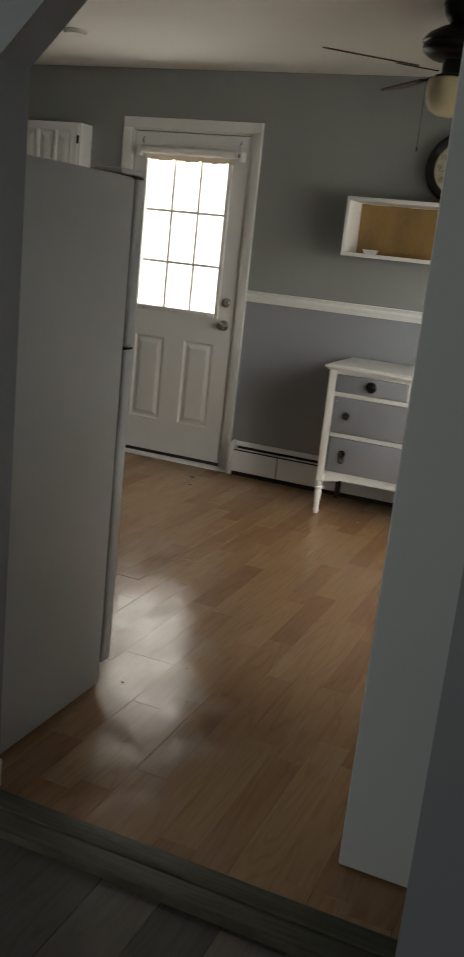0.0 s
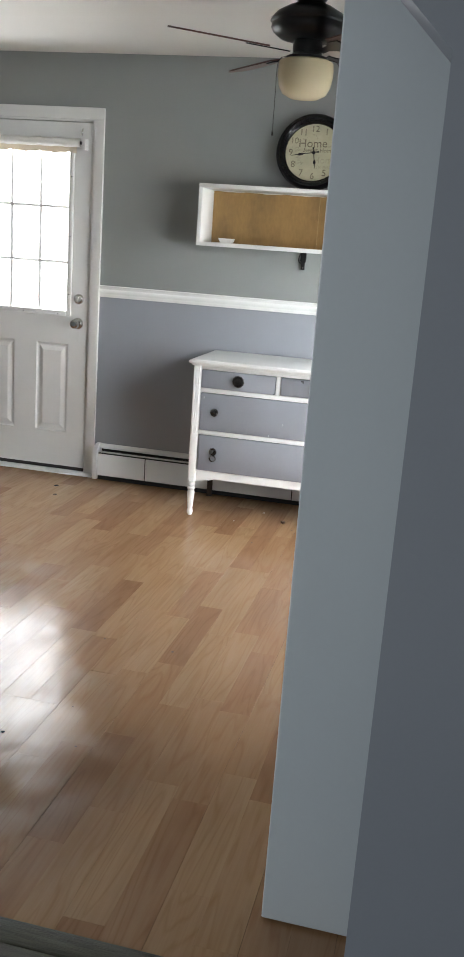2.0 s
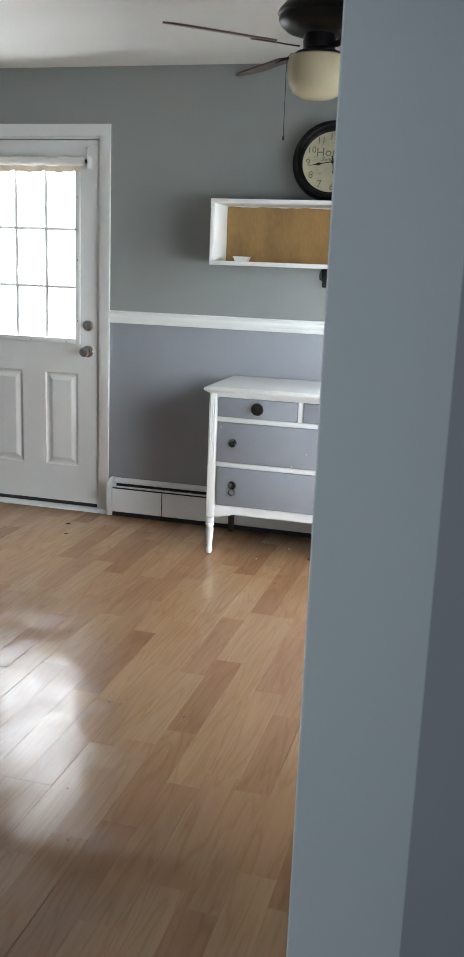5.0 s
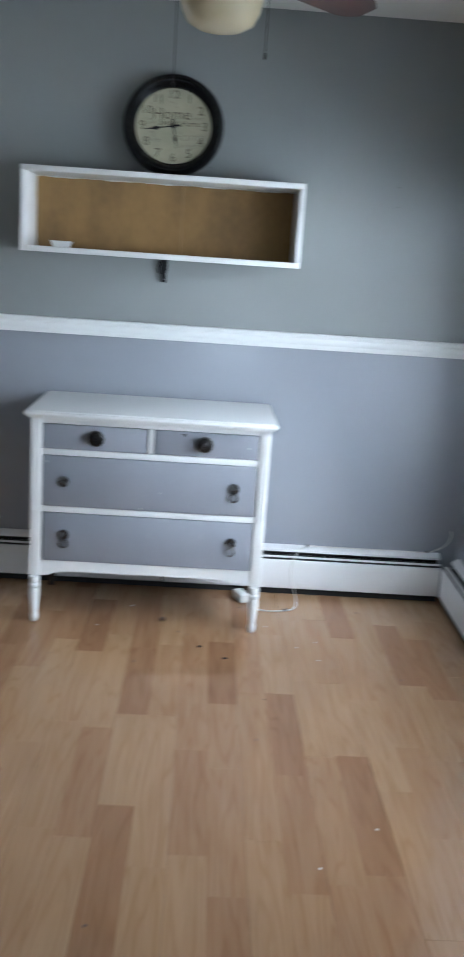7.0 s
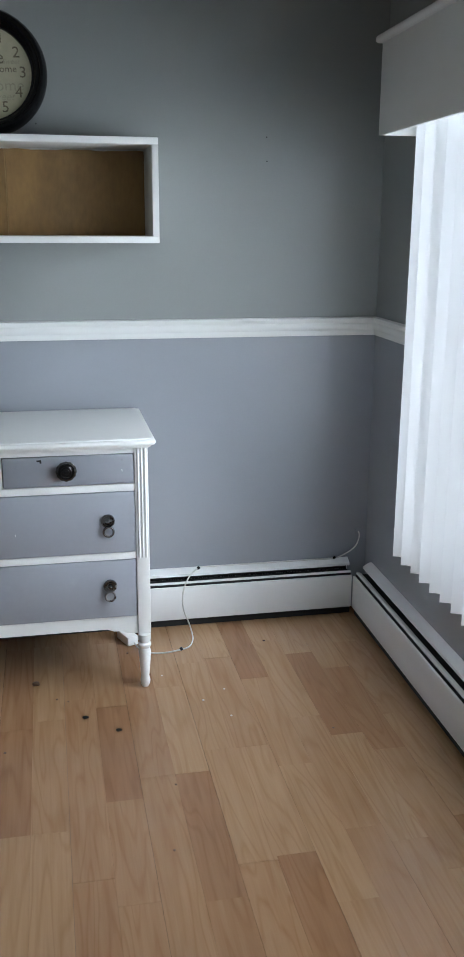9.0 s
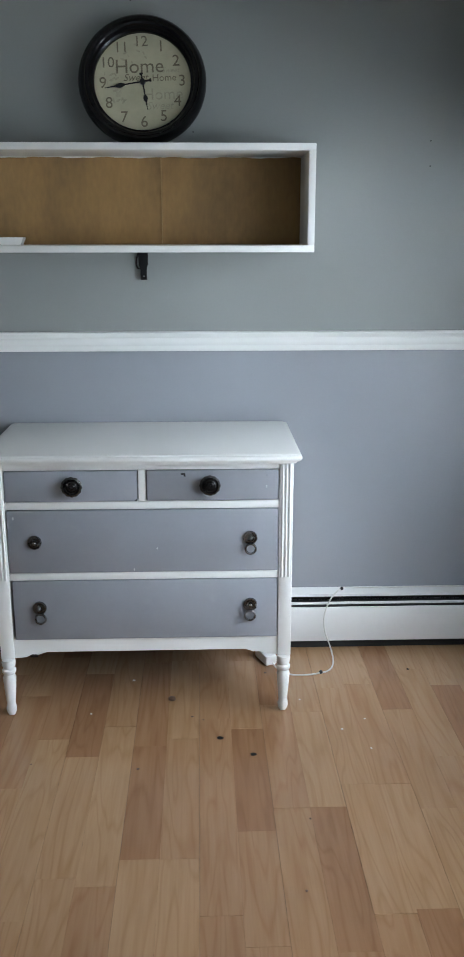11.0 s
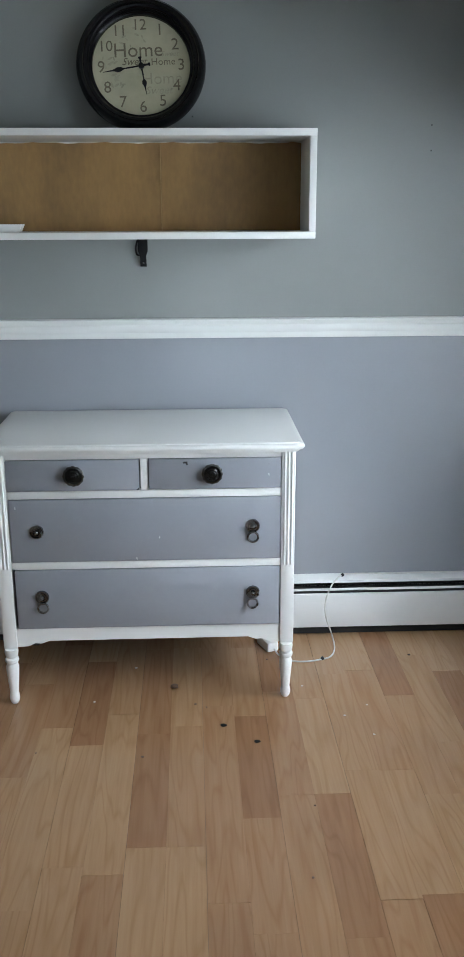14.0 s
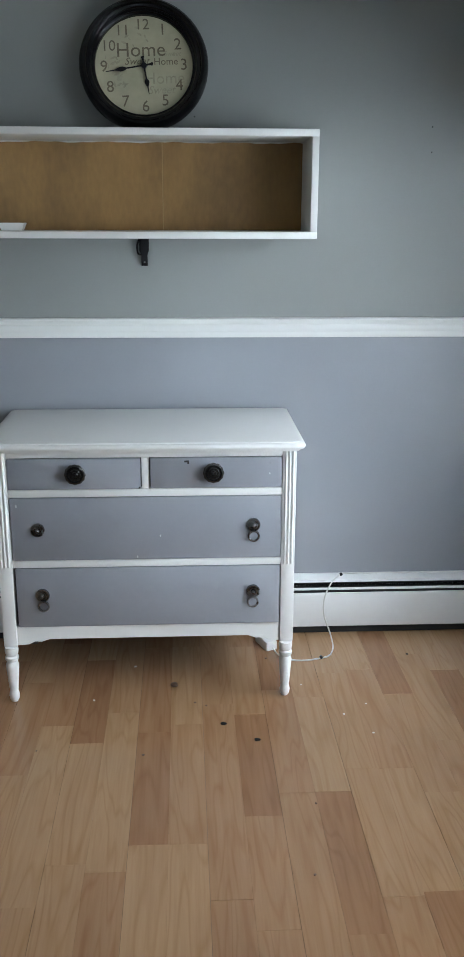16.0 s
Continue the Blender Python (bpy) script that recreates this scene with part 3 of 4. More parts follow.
for i in range(NS + 1):
    x = -2.815 + 0.65 * i / NS
    sag = 0.006 * math.sin(i * 0.7) + 0.004 * math.sin(i * 1.9 + 1)
    row = []
    for k in range(12):
        a = 2 * math.pi * k / 12
        row.append(bm.verts.new((x, F - 0.035 + 0.020 * math.cos(a) + sag * 0.4, 1.922 + 0.023 * math.sin(a) + sag * 0.35)))
    rows.append(row)
for p, q in zip(rows, rows[1:]):
    for k in range(12):
        bm.faces.new((p[k], p[(k + 1) % 12], q[(k + 1) % 12], q[k]))
bm.faces.new(rows[0])
bm.faces.new(rows[-1])
part("roll", bm, SHADE_WHITE, shade)
bm = bmesh.new()
rows = []
for i in range(NS + 1):
    x = -2.79 + 0.60 * i / NS
    wave = 0.004 * math.sin(i * 0.75)
    low = 1.868 + 0.004 * math.sin(i * 0.45 + 0.5) + 0.003 * math.sin(i * 1.3)
    rows.append([bm.verts.new((x, F - 0.022 + wave, 1.905)), bm.verts.new((x, F - 0.026 + wave, 1.885)), bm.verts.new((x, F - 0.021 + wave * 1.5, low)), bm.verts.new((x, F - 0.018 + wave * 1.5, low + 0.001)), bm.verts.new((x, F - 0.019 + wave, 1.885)), bm.verts.new((x, F - 0.017 + wave, 1.905))])
for p, q in zip(rows, rows[1:]):
    for k in range(6):
        bm.faces.new((p[k], p[(k + 1) % 6], q[(k + 1) % 6], q[k]))
part("hem", bm, SHADE_CLOTH, shade, "cream cloth hem hanging below the roll")
for x in (-2.838, -2.142):
    s = 1 if x < -2.5 else -1
    part("bracket", box(x - 0.013, x + 0.013, F - 0.045, F - 0.0005, 1.885, 1.945, 0.004), WHITE, shade)
    part("cord_cleat", tube([(x + s * 0.02, F - 0.016, 1.96), (x + s * 0.018, F - 0.022, 1.99), (x + s * 0.022, F - 0.004, 2.0)], 0.004, 6), NICKEL, shade)
part("rod_end", lathe([(0.011, 0), (0.011, 0.012), (0, 0.014)], Matrix.Translation((-2.163, F - 0.036, 1.922)) @ pose(0, 0, 0, 0, 90, 0), 12), GASKET, shade)

# ---- window, its trim, valance and blind ----
win = thing("window_1", XR + 0.1, 4.02, WZ0, "large white framed window behind the vertical blind", "window")
for y0, y1, z0, z1 in ((WY0, WY0 + 0.05, WZ0, WZ1), (WY1 - 0.05, WY1, WZ0, WZ1), (WY0 + 0.05, WY1 - 0.05, WZ0, WZ0 + 0.05), (WY0 + 0.05, WY1 - 0.05, WZ1 - 0.05, WZ1), (3.705, 3.755, WZ0 + 0.05, WZ1 - 0.05)):
    part("window_frame", box(XR + 0.07, XR + 0.115, y0, y1, z0, z1, 0.003), WHITE, win)
for y0, y1 in ((WY0 + 0.05, 3.705), (3.755, WY1 - 0.05)):
    pane = part("pane", box(XR + 0.09, XR + 0.095, y0, y1, WZ0 + 0.05, WZ1 - 0.05), GLASS, win, "clear glass", False)
    pane.visible_shadow = False
part("window_sill", box(XR - 0.03, XR + 0.07, WY0 - 0.06, WY1 + 0.06, WZ0 - 0.022, WZ0, 0.004), WHITE, win)
part("apron", box(XR - 0.014, XR, WY0 - 0.05, WY1 + 0.05, WZ0 - 0.10, WZ0 - 0.022, 0.003), WHITE, win)
for y0, y1 in ((WY0 - 0.06, WY0), (WY1, WY1 + 0.06)):
    part("casing", box(XR - 0.014, XR, y0, y1, WZ0, WZ1 + 0.06, 0.003), WHITE, win)

valance = thing("valance_box", 0.44, 4.0, 1.742, "white painted wooden valance box above the blind", "valance")
VX, VY0, VY1, VZ0, VZ1 = 0.366, 2.36, 5.118, 1.742, 2.005
part("front_board", box(VX, VX + 0.012, VY0, VY1, VZ0, VZ1, 0.0015), WHITE, valance)
part("end_board", box(VX + 0.012, XR, VY1 - 0.012, VY1, VZ0, VZ1), WHITE, valance)
part("end_board", box(VX + 0.012, XR, VY0, VY0 + 0.012, VZ0, VZ1), WHITE, valance)
part("top_ledge", box(VX - 0.018, XR, VY0 - 0.018, VY1 + 0.018, VZ1, VZ1 + 0.022, 0.009, 3), WHITE, valance, "rounded white ledge")

blind = thing("vertical_blind", 0.425, 4.0, 0.42, "white vinyl vertical blind, slats half turned", "blind")
part("head_rail", box(0.405, 0.447, WY0 - 0.02, 5.03, 1.79, 1.825, 0.003), WHITE, blind)


def slat_mesh(width, z0, z1, bow):
    """One curved vinyl slat about its own middle."""
    bm = bmesh.new()
    cols = []
    for i in range(7):
        u = (i / 6 - 0.5) * width
        d = bow * (1 - (2 * u / width) ** 2)
        cols.append([bm.verts.new((d + t, u, z)) for t in (0, 0.0009) for z in (z0, z1)])
    for p, q in zip(cols, cols[1:]):
        for a, b in ((0, 1), (1, 3), (3, 2), (2, 0)):
            bm.faces.new((p[a], p[b], q[b], q[a]))
    bm.faces.new((cols[0][0], cols[0][1], cols[0][3], cols[0][2]))
    bm.faces.new((cols[-1][0], cols[-1][2], cols[-1][3], cols[-1][1]))
    return finish(bm, True, "slat")


SLAT_ME = slat_mesh(0.089, 0.0, 1.342, 0.013)
SLAT_ME.materials.append(SLAT)
for i in range(32):
    s = new("slat", SLAT_ME)
    s.parent = blind
    s.location = Vector((0.427, 4.85 - 0.0765 * i, 0.438 + 0.003 * random.random())) - ORIGIN[blind]
    s.rotation_euler = (0, radians(random.uniform(-0.25, 0.25)), radians(SLAT_TURN + random.gauss(0, 4.5)))


# ---- baseboard heaters ----
def heater(name, along, wall, sign, a, b, joints, label, cap_at=None):
    """A run of hot-water baseboard: back plate with a hood, damper strip, front panels, black inside for the shade."""
    place = ((a + b) / 2, wall - 0.03, 0) if along == "x" else (wall - 0.03, (a + b) / 2, 0)
    h = thing(name, *place, label, "baseboard heater")
    out = lambda pts: [(wall - d, z) for d, z in pts]
    part("back_plate", prism(out([(0, 0.02), (0.003, 0.02), (0.003, 0.204), (0.010, 0.2075), (0.031, 0.196), (0.0335, 0.188), (0.035, 0.189), (0.033, 0.198), (0.011, 0.2115), (0, 0.2125)]), along, a, b), WHITE_ENAMEL, h)
    part("damper", prism(out([(0.041, 0.1705), (0.054, 0.1765), (0.0605, 0.1755), (0.062, 0.170), (0.060, 0.1685), (0.054, 0.173), (0.042, 0.168)]), along, a + 0.003, b - 0.003), WHITE_ENAMEL, h)
    # black block and strip give the slots their shade as plain colour
    part("element", box(*((a + 0.004, b - 0.004, wall - 0.064, wall - 0.004) if along == "x" else (wall - 0.064, wall - 0.004, a + 0.004, b - 0.004)), 0.003, 0.166), SHADOW_GAP, h, "black block for the heating element, shade included")
    part("shade_strip", box(*((a + 0.004, b - 0.004, wall - 0.0046, wall - 0.0032) if along == "x" else (wall - 0.0046, wall - 0.0032, a + 0.004, b - 0.004)), 0.1665, 0.2), SHADOW_GAP, h)
    edges = [a] + list(joints) + [b]
    for p, q in zip(edges, edges[1:]):
        part("front_panel", prism(out([(0.068, 0.035), (0.071, 0.03), (0.0745, 0.033), (0.0745, 0.156), (0.072, 0.161), (0.0665, 0.162), (0.0665, 0.159), (0.0705, 0.156), (0.071, 0.04)]), along, p + 0.003, q - 0.003), WHITE_ENAMEL, h)
    if cap_at is not None:
        part("end_cap", prism(out([(0, 0.004), (0.077, 0.004), (0.079, 0.15), (0.076, 0.175), (0.06, 0.198), (0.03, 0.213), (0, 0.216)]), along, cap_at, cap_at + 0.028, 0.003), WHITE_ENAMEL, h)
    return h


heater("baseboard_heater", "x", YB, 1, -1.985, 0.4445, (-1.682, -0.2 + 0.01 - 0.6), "white enamelled baseboard heater along the back wall", -2.013)
heater("baseboard_heater", "y", XR, 1, 2.25, 5.422, (3.3,), "white enamelled baseboard heater under the window")

# the window wall stands a little out of square
corner = Matrix.Translation((XR, YB, 0))
SKEW = corner @ pose(0, 0, 0, 0, 0, SKEW_DEG) @ corner.inverted()
for ob in [o for o in scene.objects if o.parent is None and (o.name in ("wall_east_upper", "wall_east_lower", "chair_rail_east", "window_1", "valance_box", "vertical_blind", "baseboard_heater.001"))]:
    ob.matrix_basis = SKEW @ ob.matrix_basis

# ---- ceiling fan ----
FX, FY = -0.668, 4.06
fan = thing("ceiling_fan", FX, FY, TOP, "black ceiling fan with dark wooden blades and cream globe", "ceiling fan")
at = Matrix.Translation((FX, FY, 0))
part("canopy", lathe([(0.0, TOP), (0.082, TOP), (0.083, TOP - 0.012), (0.078, TOP - 0.02), (0.074, TOP - 0.045), (0.058, TOP - 0.068), (0.045, TOP - 0.078), (0, TOP - 0.078)], at), BLACK_METAL, fan)
part("motor_housing", lathe([(0.0, 2.318), (0.052, 2.317), (0.058, 2.309), (0.085, 2.300), (0.125, 2.277), (0.143, 2.257), (0.146, 2.247), (0.140, 2.241), (0.142, 2.227), (0.134, 2.212), (0.110, 2.194), (0.08, 2.186), (0, 2.186)], at, 40), BLACK_METAL, fan)
part("switch_housing", lathe([(0, 2.188), (0.052, 2.188), (0.056, 2.165), (0.054, 2.142), (0.064, 2.132), (0.080, 2.128), (0.082, 2.116), (0, 2.116)], at), BLACK_METAL, fan)
part("globe", lathe([(0.088, 2.1180), (0.101, 2.1120), (0.1045, 2.0860), (0.103, 2.0560), (0.097, 2.0260), (0.083, 2.0010), (0.055, 1.9860), (0.02, 1.9810), (0, 1.9805), (0, 1.9845), (0.054, 1.9900), (0.08, 2.0040), (0.094, 2.0280), (0.1, 2.0560), (0.1012, 2.0860), (0.098, 2.1090), (0.086, 2.1140)], at, 36), OPAL, fan, "cream opal glass globe")
BLADE_ANGLES = [222 + 90 * k for k in range(4)]
for ang in BLADE_ANGLES:
    turn = at @ pose(0, 0, 2.143, 0, 0, ang) @ pose(0, 0, 0, -12.5, 0, 0)
    bm = bmesh.new()
    n = 14
    ol = []
    for i in range(n + 1):
        r = 0.19 + (0.56 - 0.19) * i / n
        w = 0.050 + 0.016 * (i / n)
        if i > n - 3:
            w *= (0.93, 0.75, 0.45)[i - n + 2]
        ol.append((r, w))
    pts = [(r, w) for r, w in ol] + [(r, -w) for r, w in reversed(ol)]
    lo = [bm.verts.new((x, y, 0.0)) for x, y in pts]
    hi = [bm.verts.new((x, y, 0.006)) for x, y in pts]
    bm.faces.new(lo[::-1])
    bm.faces.new(hi)
    for i in range(len(pts)):
        j = (i + 1) % len(pts)
        bm.faces.new((lo[i], lo[j], hi[j], hi[i]))
    bmesh.ops.transform(bm, matrix=turn, verts=bm.verts)
    blade = part("blade", bm, BLADE, fan)
    bm = prism([(0.085, 0.018), (0.13, 0.012), (0.16, 0.022), (0.19, 0.04), (0.245, 0.035), (0.25, 0.0), (0.245, -0.035), (0.19, -0.04), (0.16, -0.022), (0.13, -0.012), (0.085, -0.018)], "z", -0.005, -0.0005)
    bmesh.ops.transform(bm, matrix=turn, verts=bm.verts)
    iron = part("blade_iron", bm, BLACK_METAL, blade, "black cast blade arm")
for dx, dy, low in ((-0.108, -0.01, 1.865), (0.118, 0.06, 1.955)):
    x, y = FX + dx, FY + dy
    part("pull_chain", tube([(FX + dx * 0.55, FY + dy * 0.55, 2.131), (FX + dx * 0.9, FY + dy, 2.124), (x, y, 2.09), (x, y, 2.0), (x, y, low)], 0.0012, 6), BRONZE, fan)
    part("chain_weight", lathe([(0, low), (0.003, low - 0.003), (0.0035, low - 0.015), (0, low - 0.02)], Matrix.Translation((x, y, 0)), 8), BRONZE, fan)

detector = thing("smoke_detector", -2.765, 4.585, TOP, "flat off-white smoke detector on the ceiling", "smoke detector")
part("base", lathe([(0, TOP), (0.066, TOP), (0.066, TOP - 0.008), (0, TOP - 0.008)], Matrix.Translation((-2.765, 4.585, 0))), CEILING, detector)
part("cover", lathe([(0, TOP - 0.008), (0.06, TOP - 0.008), (0.057, TOP - 0.020), (0.035, TOP - 0.025), (0.03, TOP - 0.023), (0, TOP - 0.024)], Matrix.Translation((-2.765, 4.585, 0))), CEILING, detector)

# ---- refrigerator ----
RX0, RX1, RY0, RY1, RZT = -1.90, -1.203, 1.985, 2.556, 1.562
fridge = thing("refrigerator", (RX0 + RX1) / 2, 2.3, 0, "tall pale grey refrigerator standing beside the opening", "refrigerator")
part("body", box(RX0, RX1, RY0, RY1, 0.012, RZT, 0.006), FRIDGE, fridge)
part("gasket", box(RX0 + 0.012, RX1 - 0.008, RY1, RY1 + 0.014, 0.075, 1.080), GASKET, fridge, "dark door seal")
part("gasket", box(RX0 + 0.012, RX1 - 0.008, RY1, RY1 + 0.014, 1.090, RZT - 0.006), GASKET, fridge, "dark door seal")
for z0, z1 in ((0.07, 1.080), (1.088, RZT + 0.004)):
    leaf = part("door", box(RX0, RX1, RY1 + 0.014, RY1 + 0.066, z0, z1, 0.012, 3), FRIDGE, fridge)
    part("handle", box(RX0 + 0.03, RX0 + 0.055, RY1 + 0.066, RY1 + 0.1, z0 + (0.5 if z0 < 1 else 0.03), z0 + (0.95 if z0 < 1 else 0.36), 0.008), FRIDGE, leaf)
part("hinge_cover", box(RX1 - 0.10, RX1 - 0.006, RY1 - 0.07, RY1 + 0.05, RZT + 0.0045, RZT + 0.020, 0.004), FRIDGE, fridge, "flat grey hinge cover")
part("hinge", box(RX1 - 0.05, RX1 + 0.006, RY1 + 0.004, RY1 + 0.045, 1.0805, 1.0875, 0.001), BLACK_METAL, fridge, "black middle hinge")
part("hinge", box(RX1 - 0.05, RX1 + 0.004, RY1 - 0.01, RY1 + 0.04, RZT - 0.004, RZT + 0.0035, 0.001), BLACK_METAL, fridge, "black top hinge")
part("toe_grille", box(RX0 + 0.01, RX1 - 0.01, RY1 - 0.02, RY1 + 0.012, 0.012, 0.068, 0.003), GASKET, fridge)
for x in (RX0 + 0.05, RX1 - 0.05):
    for y in (RY0 + 0.05, RY1 - 0.05):
        part("foot", lathe([(0, 0), (0.018, 0), (0.018, 0.012), (0, 0.012)], Matrix.Translation((x, y, 0)), 12), GASKET, fridge)

# ---- wall cabinet left of the door ----
cab = thing("wall_cabinet", -3.5, YB, 1.42, "shallow white wall cabinet with raised-panel door", "cabinet")
CX0, CX1, CY, CZ0, CZ1 = -3.80, -3.20, 5.365, 1.42, 2.042
part("body", box(CX0, CX1, CY, YB, CZ0, CZ1, 0.002), WHITE_DOOR, cab)
cab_door = part("door", box(CX0 + 0.012, CX1 - 0.012, CY - 0.016, CY - 0.001, CZ0 + 0.012, CZ1 - 0.012, 0.003), WHITE_DOOR, cab)
for i in range(4):
    x0 = CX0 + 0.045 + i * 0.13
    part("panel", raised_panel(x0, x0 + 0.115, CZ0 + 0.05, CZ1 - 0.05, CY - 0.0262), WHITE_DOOR, cab_door, smooth=False)
for z in (CZ0 + 0.08, CZ1 - 0.1):
    part("hinge", box(CX1 - 0.016, CX1 - 0.006, CY - 0.02, CY - 0.004, z - 0.025, z + 0.025, 0.002), BRONZE, cab, "dark metal hinge")

# ---- dresser ----
BX0, BX1, BY, BACK = -1.293, -0.389, 4.990, 5.42
dresser = thing("dresser", (BX0 + BX1) / 2, 5.22, 0, "white painted antique dresser with four grey drawers and turned legs", "dresser")
TZ = 0.844
bm = bmesh.new()
x0, x1, y0, y1 = BX0 - 0.026, BX1 + 0.024, BY - 0.032, 5.480
c = 0.020
ol = [(x0 + c, y0), (x1 - c, y0), (x1 - c * 0.3, y0 + c * 0.3), (x1, y0 + c), (x1, y1), (x0, y1), (x0, y0 + c), (x0 + c * 0.3, y0 + c * 0.3)]
levels = [(0.014, TZ - 0.030), (0.012, TZ - 0.023), (0.003, TZ - 0.021), (0.0, TZ - 0.016), (0.0, TZ - 0.011), (0.003, TZ - 0.0065), (0.008, TZ - 0.0045), (0.013, TZ - 0.0045), (0.0145, TZ - 0.001), (0.018, TZ)]
cx, cy = (x0 + x1) / 2, (y0 + y1) / 2
rows = []
for inset, z in levels:
    rows.append([bm.verts.new((x + math.copysign(inset, cx - x), y + math.copysign(inset, cy - y), z)) for x, y in ol])
for p, q in zip(rows, rows[1:]):
    for i in range(8):
        bm.faces.new((p[i], p[(i + 1) % 8], q[(i + 1) % 8], q[i]))
bm.faces.new(rows[0])
bm.faces.new(rows[-1])
part("top", bm, WHITE, dresser)
ZB = 0.188
PW = 0.042
for xa in (BX0, BX1 - PW):
    post = part("post", box(xa, xa + PW, BY, BY + PW, ZB, TZ - 0.030, 0.003), WHITE, dresser)
    for k in range(3):
        x = xa + 0.010 + 0.011 * k
        bm = prism([(x - 0.004, BY + 0.001), (x - 0.003, BY - 0.0025), (x, BY - 0.004), (x + 0.003, BY - 0.0025), (x + 0.004, BY + 0.001)], "z", 0.452, TZ - 0.032, 0.0008)
        part("reed", bm, WHITE, post)
for xa in (BX0, BX1 - PW):
    part("post", box(xa, xa + PW, BACK - PW, BACK, ZB, TZ - 0.030, 0.003), WHITE, dresser)
for xa in (BX0 + 0.008, BX1 - 0.020):
    part("side_panel", box(xa, xa + 0.012, BY + PW, BACK - PW, ZB + 0.004, TZ - 0.031), WHITE, dresser)
# back in the same black, for the shade inside the dresser
part("back_panel", box(BX0 + PW, BX1 - PW, BACK - 0.012, BACK - 0.004, ZB + 0.04, TZ - 0.031), SHADOW_GAP, dresser)
IX0, IX1 = BX0 + PW, BX1 - PW
for z0, z1 in ((0.673, 0.6965), (0.4485, 0.472), (0.794, TZ - 0.0305)):
    part("rail", box(IX0, IX1, BY + 0.004, BY + 0.03, z0, z1, 0.002), WHITE, dresser)
part("divider", box(-0.853, -0.830, BY + 0.004, BY + 0.03, 0.697, 0.7935, 0.002), WHITE, dresser)
# solid black block: shade behind and below the drawers as colour
part("carcass", box(IX0, IX1, BY + 0.03, BACK - 0.015, 0.212, 0.793), SHADOW_GAP, dresser)
# apron with shaped ends
ap = [(IX0, 0.254), (IX1, 0.254), (IX1, 0.191), (IX1 - 0.035, 0.193), (IX1 - 0.055, 0.203), (IX1 - 0.075, 0.201), (IX1 - 0.1, 0.210), (IX0 + 0.1, 0.210), (IX0 + 0.075, 0.201), (IX0 + 0.055, 0.203), (IX0 + 0.035, 0.193), (IX0, 0.191)]
part("apron", prism(ap, "y", BY + 0.006, BY + 0.026), WHITE, dresser)
LEG = [(r, h * 1.0535) for r, h in [(0.0, 0.0), (0.010, 0.0), (0.0145, 0.008), (0.0165, 0.020), (0.0145, 0.030), (0.0125, 0.036), (0.014, 0.042), (0.0165, 0.07), (0.0195, 0.105), (0.0205, 0.120), (0.0175, 0.128), (0.0165, 0.133), (0.0215, 0.139), (0.0215, 0.147), (0.0170, 0.152), (0.0205, 0.160), (0.0215, 0.170), (0.0200, 0.1785), (0, 0.1785)]]
for x in (BX0 + 0.022, BX1 - 0.022):
    part("leg", lathe(LEG, Matrix.Translation((x, BY + 0.004, 0)), 20), WHITE, dresser, "white turned front leg")
    part("leg", box(x - 0.014, x + 0.014, BACK - 0.03, BACK - 0.004, 0, ZB, 0.003), BACK_LEG_DARK, dresser, "unseen back leg, shade put into its dark colour")


def ring_pull(parent, x, z, y, with_ring, tilt=0):
    m = Matrix.Translation((x, y, z)) @ FACING @ Matrix.Diagonal((0.88, 0.88, 1, 1))
    plate = part("pull", lathe([(0.0245, 0), (0.0245, 0.004), (0.0225, 0.007), (0.0200, 0.007), (0.0180, 0.003), (0.0155, 0.003), (0.0145, 0.0075), (0.0120, 0.0075), (0.0105, 0.003), (0.0085, 0.003)], m, 32), PEWTER, parent, "round pewter ring pull")
    part("boss", lathe([(0.0088, 0.0031), (0.0088, 0.010), (0.0075, 0.015), (0.004, 0.0185), (0, 0.0195)], m, 20), PEWTER, plate)
    if with_ring:
        part("ring", ring((x + tilt, y - 0.009, z - 0.0335), FACING, 0.0155, 0.0033), PEWTER, plate)


def dark_knob(parent, x, z, y):
    """A scalloped dish on a stem, with stepped rings round a hollow middle."""
    m = Matrix.Translation((x, y, z)) @ FACING @ Matrix.Diagonal((0.93, 0.93, 1, 1))
    bm = lathe([(0.013, 0), (0.012, 0.010), (0.024, 0.013), (0.032, 0.017), (0.0335, 0.021), (0.0305, 0.024), (0.0265, 0.0245), (0.0225, 0.0185), (0.0195, 0.0175)], m, 60)
    for v in bm.verts:
        dx, dz = v.co.x - x, v.co.z - z
        r = math.hypot(dx, dz)
        if r > 0.026:
            f = 1 + 0.07 * abs(math.cos(6 * math.atan2(dz, dx))) - 0.05
            v.co.x, v.co.z = x + dx * f, z + dz * f
    knob = part("knob", bm, KNOB_DISH, parent, "dark scalloped drawer knob")
    part("boss", lathe([(0.0198, 0.0172), (0.0190, 0.025), (0.0165, 0.0265), (0.0140, 0.022), (0.0120, 0.022), (0.0110, 0.0265), (0.0085, 0.028), (0.0060, 0.024), (0.004, 0.024), (0.0030, 0.0275), (0, 0.028)], m, 32), DARK_KNOB, knob, "stepped dark middle of the knob")


YD = BY - 0.0015
